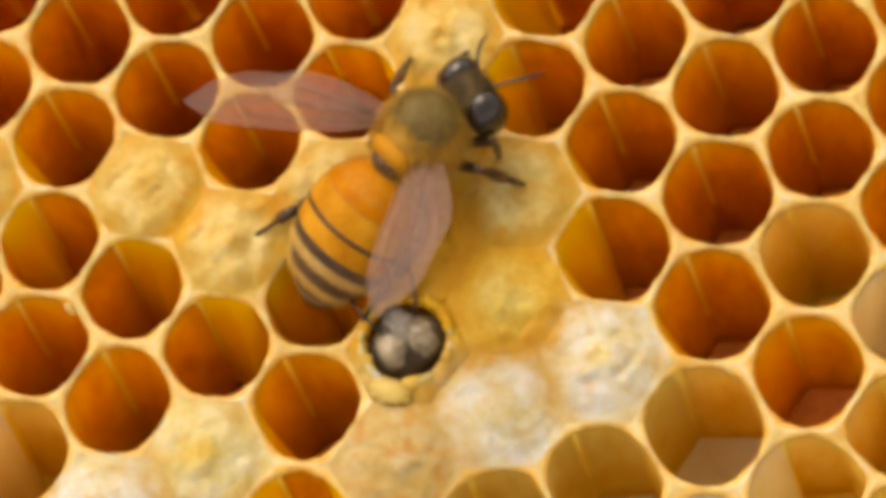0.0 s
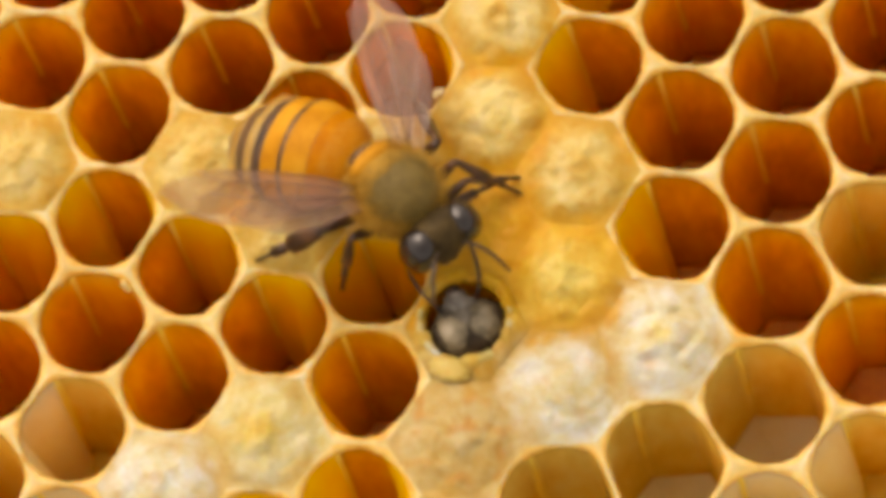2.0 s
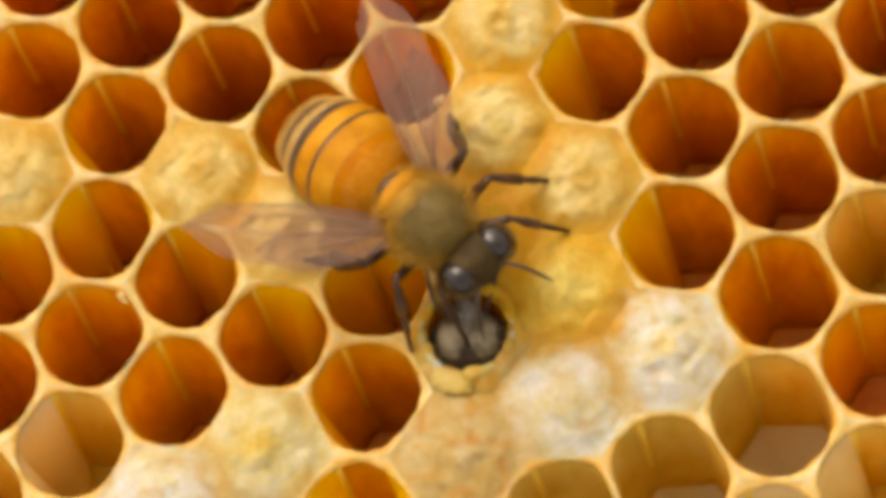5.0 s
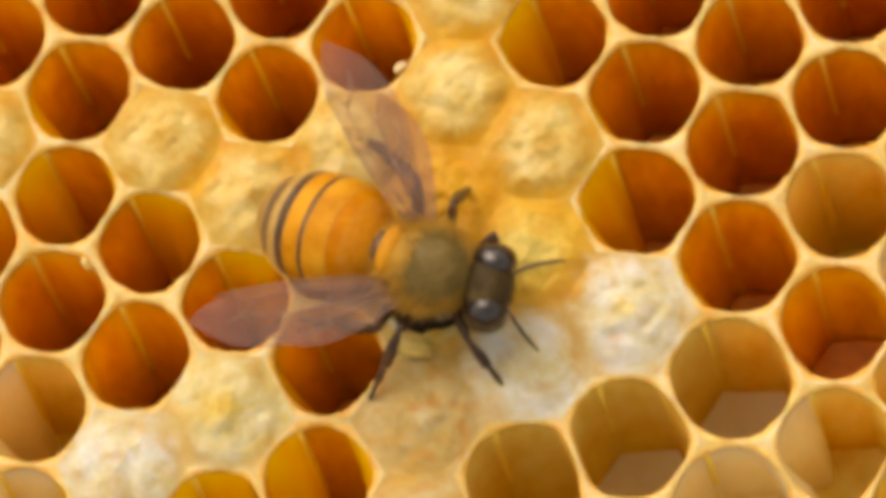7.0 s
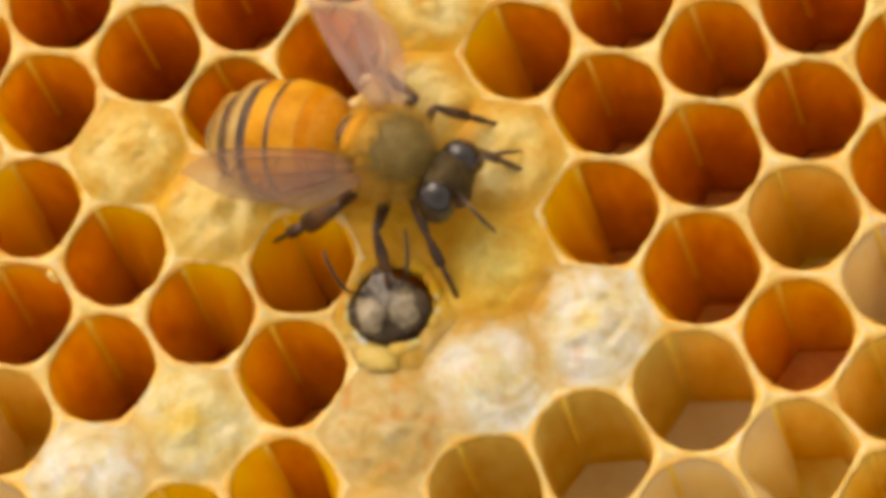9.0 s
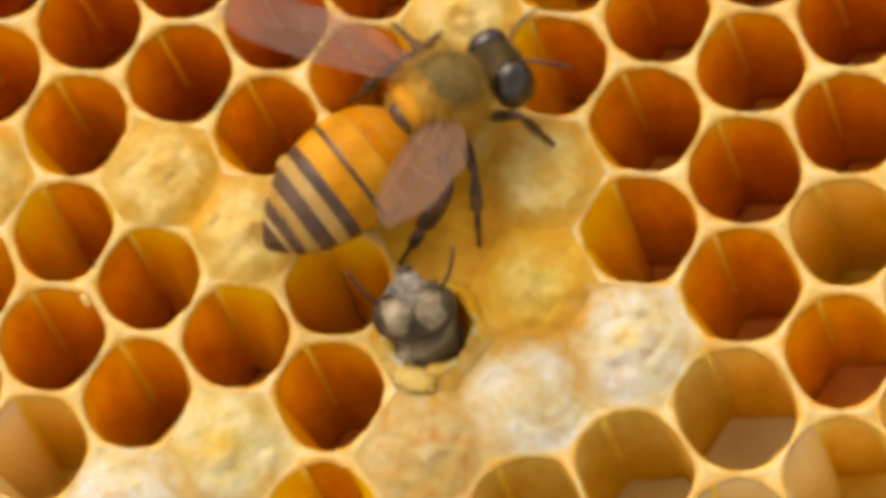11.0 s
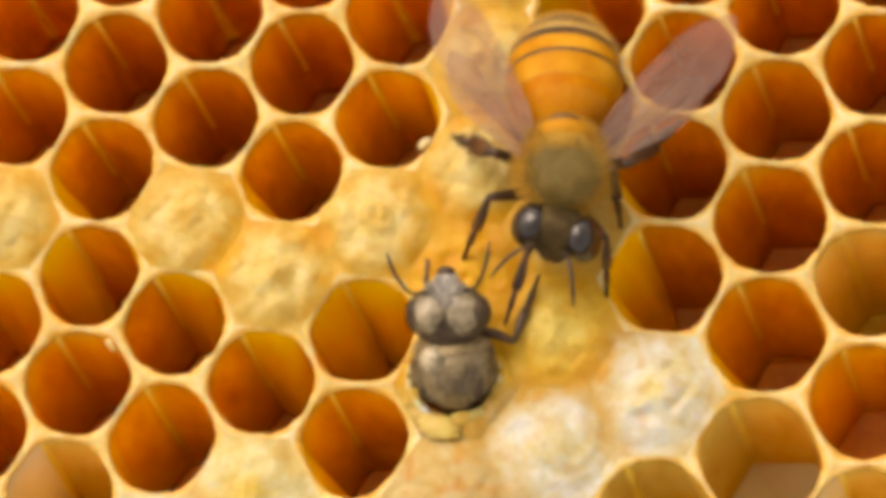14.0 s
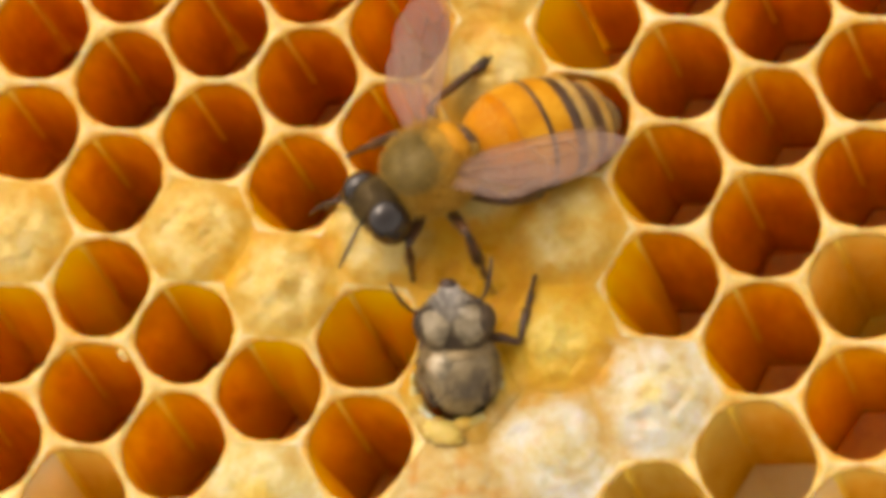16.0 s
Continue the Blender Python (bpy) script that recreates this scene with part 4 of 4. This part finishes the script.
FOOTHOLDS["fore", -1] = [(0.0, 6.0, 4.1), (0.5, 6.0, 3.9), (1.0, 5.2, 2.8), (1.5, 5.2, 2.9), (2.5, -2.6, -2.8), (3.0, -2.0, -4.0), (3.5, -0.7, -3.8), (6.5, 1.6, -10.0), (7.0, 5.5, -9.8), (7.5, 5.4, -7.6), (8.0, 1.5, -2.0), (8.2, 2.0, -1.9), (10.3, 4.8, -0.2), (10.5, 7.0, 1.9), (11.0, 7.7, 3.5), (11.5, 4.9, 5.9), (12.0, 5.0, 6.2), (12.5, 5.1, 5.8), (13.0, 6.5, -0.6), (13.5, 3.6, -3.9), (14.5, 1.8, 0.6), (15.0, 0.7, -0.3)]
FOOTHOLDS["hind", -1] = [(0.0, -0.5, -4.0), (0.5, -0.8, -3.7), (1.0, -0.7, -5.0), (1.5, -0.8, -4.2), (2.0, -8.5, -2.0), (8.0, -4.3, -3.3), (8.2, -4.7, -4.0), (10.5, -1.4, -2.9), (11.0, 0.2, -1.9), (12.5, 0.9, -0.6), (13.0, -0.8, -0.4), (13.5, -0.2, 1.2), (14.0, 1.4, 6.7), (16.0, 4.2, 11.8)]
FOOTHOLDS["mid", -1] = [(0.0, 7.5, 2.6), (0.5, 6.9, 0.4), (1.0, 6.9, 0.5), (1.5, 6.9, 0.5), (2.0, -4.3, -3.5), (2.5, -4.6, -3.5), (3.0, -4.7, -3.9), (3.5, -4.6, -4.0), (4.0, -4.6, -4.2), (4.2, -1.9, -4.8), (6.3, -1.2, -9.7), (6.5, -1.1, -9.1), (7.0, -1.0, -10.0), (8.0, 0.0, -3.1), (8.2, 0.2, -2.4), (10.3, 1.6, -1.2), (10.5, 1.6, -0.7), (11.0, 4.0, -1.2), (11.5, 1.4, -1.2), (12.0, 1.1, -0.8), (12.5, 6.4, 1.6), (13.0, 4.6, -2.2), (13.5, 1.7, 0.6), (14.0, 2.0, 0.5), (14.5, 1.4, 5.0)]

# the hatchling: seconds, place of its head in mm, lean of its body and then of its face from straight out towards +y, turn about its own length
YOUNG = [
    (0.0, 1.55, -4.90, -0.60, 4, 0, 25), (1.0, 1.6, -5.00, -0.60, 4, 0, 5), (2.0, 1.65, -5.10, -0.80, 4, 0, 20), (2.5, 1.7, -5.2, -0.90, 4, 0, 30), (3.5, 1.65, -5.10, -0.90, 4, 0, -10),
    (4.2, 1.7, -5.10, -0.90, 4, 0, 15), (6.3, 1.65, -5.1, -0.80, 5, 0, -15), (7.5, 1.6, -5.2, -0.55, 6, 5, 10), (8.2, 1.55, -5.2, -0.2, 8, 0, 0),
    (10.3, 1.34, -4.84, 1.2, 14, -10, 20), (11.0, 1.10, -4.5, 1.8, 20, -10, 12), (11.5, 1.73, -4.2, 2.0, 26, -13, -18), (12.5, 1.95, -3.45, 2.5, 42, -16, -12),
]
YOUNG_LATE = [
    (13.0, 1.48, -2.95, 2.6, 60, -15, 8), (13.5, 1.30, -2.90, 2.6, 60, -14, 12), (14.0, 1.7, -2.5, 2.6, 62, -6, -8), (14.5, 2.0, -2.35, 2.6, 64, -4, -10),
    (15.0, 1.9, -2.4, 2.6, 64, -10, -4), (15.5, 1.85, -2.5, 2.6, 64, -16, 0), (16.0, 1.86, -2.62, 2.6, 64, -18, 2),
]


def glide(rows, t):
    """The row at t seconds, on a smooth curve through the rows that does not overshoot."""
    k = 0
    while k < len(rows) - 2 and t > rows[k + 1][0]:
        k += 1
    a, b = rows[k], rows[k + 1]
    h = b[0] - a[0]
    u = (t - a[0]) / h
    out = []
    for c in range(1, len(a)):
        d = (b[c] - a[c]) / h
        def slope(m):
            if m == 0 or m == len(rows) - 1:
                return 0.0
            s0 = (rows[m][c] - rows[m - 1][c]) / (rows[m][0] - rows[m - 1][0])
            s1 = (rows[m + 1][c] - rows[m][c]) / (rows[m + 1][0] - rows[m][0])
            return 0.0 if s0 * s1 <= 0 else 2 * s0 * s1 / (s0 + s1)
        s0, s1 = slope(k), slope(k + 1)
        out.append((2 * u ** 3 - 3 * u ** 2 + 1) * a[c] + (u ** 3 - 2 * u ** 2 + u) * h * s0 + (3 * u ** 2 - 2 * u ** 3) * b[c] + (u ** 3 - u ** 2) * h * s1)
    return out


def bent_leg(hip, foot, l0, l1, up=Vector((0, 0, 1))):
    """Poses of thigh and shank that reach from hip to foot with the knee upwards."""
    d = foot - hip
    r = min(d.length, (l0 + l1) * 0.995)
    x = d.normalized()
    n = (up - x * up.dot(x)).normalized()
    c = max(-1.0, min(1.0, (l0 * l0 + r * r - l1 * l1) / (2 * l0 * r)))
    knee = hip + x * (l0 * c) + n * (l0 * (1 - c * c) ** 0.5)
    poses = []
    for a, b in ((hip, knee), (knee, hip + x * r)):
        w = (b - a).normalized()
        s = w.cross(n).normalized()
        if s.length < 0.5:
            s = Vector((0, 1, 0))
        z = s.cross(w) * -1
        y = z.cross(w)
        m = Matrix((w, y, z)).transposed().to_4x4()
        m.translation = a * MM
        poses.append(m)
    return poses


FEET = {"fore": (5.0, 3.5), "mid": (2.6, 5.3), "hind": (-4.2, 5.0)}


def motions():
    steps = [q / 10 for q in range(161)]
    rows = BEE_FIRST + BEE_SECOND + BEE_THIRD + BEE_FOURTH + BEE_FIFTH + BEE_SIXTH + BEE_SEVENTH
    place = {}
    body, head, belly, left, right = [], [], [], [], []
    for t in steps:
        x, y, lift, heading, pitch, roll, look_yaw, look_pitch, ay, ap, ly, lp, ry, rp = glide(rows, t)
        place[t] = pose(x * MM, y * MM, lift * MM, roll, -pitch, heading)
        body.append((t, place[t]))
        head.append((t, pose(*(NECK * MM), 0, -look_pitch, look_yaw)))
        belly.append((t, pose(*(WAIST * MM), 0, -ap, ay)))
        flick = 1.2 * math.sin(t * 17)
        left.append((t, pose(*(WING_ROOT[1] * MM), 0, -lp - flick, ly)))
        right.append((t, pose(*(WING_ROOT[-1] * MM), 0, -rp + flick, ry)))
    walk(worker, body)
    walk(worker_head, head)
    walk(worker_abdomen, belly)
    walk(worker_wings[1], left)
    walk(worker_wings[-1], right)
    for n, ((kind, side), (femur, tibia)) in enumerate(worker_legs.items()):
        rest = Vector((FEET[kind][0], side * FEET[kind][1], 0)) * MM
        hold = None
        thighs, shanks = [], []
        hip = Vector((HIPS[kind][0], side * HIPS[kind][1], HIPS[kind][2]))
        stray = {"fore": 1.3, "mid": 1.5, "hind": 1.7}[kind]
        for t in steps:
            want = place[t] @ rest
            if hold is None:
                hold = want
            known = FOOTHOLDS.get((kind, side), [])
            before = [f for f in known if f[0] <= t + 1e-6]
            after = [f for f in known if f[0] > t + 1e-6]
            a, b = before[-1] if before else None, after[0] if after else None
            if a and (t - a[0] < 0.3 or (b and b[0] - a[0] < 1.1)):
                spot = Vector((a[1], a[2], 0))
                if b and b[0] - a[0] < 1.1 and b[0] - t < 0.25:
                    spot = spot.lerp(Vector((b[1], b[2], 0)), 1 - (b[0] - t) / 0.25)
                hold = spot * MM
            elif b and b[0] - t < 0.25:
                hold = hold.lerp(Vector((b[1], b[2], 0)) * MM, 0.5)
            elif (hold - want).length > stray * MM:
                hold = place[min(16.0, round(t + 0.2, 1))] @ rest
            foot = (place[t].inverted() @ Vector((hold.x, hold.y, 0.12 * MM))) / MM
            thigh, shank = bent_leg(hip, foot, *LEG_LENGTHS[kind], up=Vector((0, side * {"fore": 0.2, "mid": 0.5, "hind": 1.2}[kind], 0.8)).normalized())
            thighs.append((t, thigh))
            shanks.append((t, shank))
        walk(femur, thighs)
        walk(tibia, shanks)
    young_rows = YOUNG + YOUNG_LATE
    body, head, belly = [], [], []
    legs = {1: ([], []), -1: ([], [])}
    for t in steps:
        x, y, z, lean, face, turn = glide(young_rows, t)
        l = radians(lean)
        ahead, back = Vector((0, math.sin(l), math.cos(l))), Vector((0, -math.cos(l), math.sin(l)))
        m = Matrix((ahead, back.cross(ahead), back)).transposed().to_4x4() @ Matrix.Rotation(radians(turn * 0.5), 4, "X")
        m.translation = (Vector((x, y, z)) - ahead * 2.3 - Vector((0, math.sin(radians(face)), math.cos(radians(face)))) * 0.85) * MM
        body.append((t, m))
        belly.append((t, pose(-0.9 * MM, 0, -0.7 * MM * math.sin(l), 0, -lean * 0.92, 0)))
        head.append((t, Matrix.Translation((2.3 * MM, 0, 0)) @ pose(0, 0, 0, 0, face - lean, 0) @ pose(0, 0, 0, turn * 0.5 + 5 * math.sin(t * 3.7), 0, 4 * math.sin(t * 2.9))))
        for side in (1, -1):
            wave = math.sin(t * 2.6 + side)
            out = max(0.0, min(1.0, (t - 11.8) / 0.2))
            hidden = max(0.0, min(1.0, t - 14.6))
            free = Vector((3.8 + 0.3 * wave, -3.7 + 0.2 * wave, -2.2)) if side < 0 else Vector((4.4 + 0.3 * wave, 1.5, -2.5)).lerp(Vector((2.9, 1.0, -2.3)), hidden)
            foot = Vector((2.4, side * 1.1, -0.9)).lerp(free, out)
            thigh, shank = bent_leg(Vector((1.3, side * 1.2, -0.5)), foot, *LEG_LENGTHS["small"], up=Vector((-0.5, -1.0, 0.2) if side < 0 else (0.2, 0.3, -1.0)).normalized())
            legs[side][0].append((t, thigh))
            legs[side][1].append((t, shank))
    for feelers, roots, spread in ((worker_feelers, FEELER, 1.0), (hatchling_feelers, SMALL_FEELER, 0.6)):
        for side, feeler in feelers.items():
            rows = []
            for t in steps:
                folded = 0.0 if spread == 1.0 else max(0.0, min(1.0, (9.8 - t) / 1.6))
                rows.append((t, pose(*(roots[side] * MM), 0, 12 * math.sin(3.3 * t + side) + 78 * folded + (0 if spread == 1.0 else 30 * (1 - folded)), side * (22 + 16 * spread * math.sin(2.1 * t + 1.5 * side)) * (1 - 0.7 * folded))))
            walk(feeler, rows)
    walk(hatchling, body)
    walk(hatchling_abdomen, belly)
    walk(hatchling_head, head)
    for side in (1, -1):
        walk(hatchling_legs[side][0], legs[side][0])
        walk(hatchling_legs[side][1], legs[side][1])


motions()
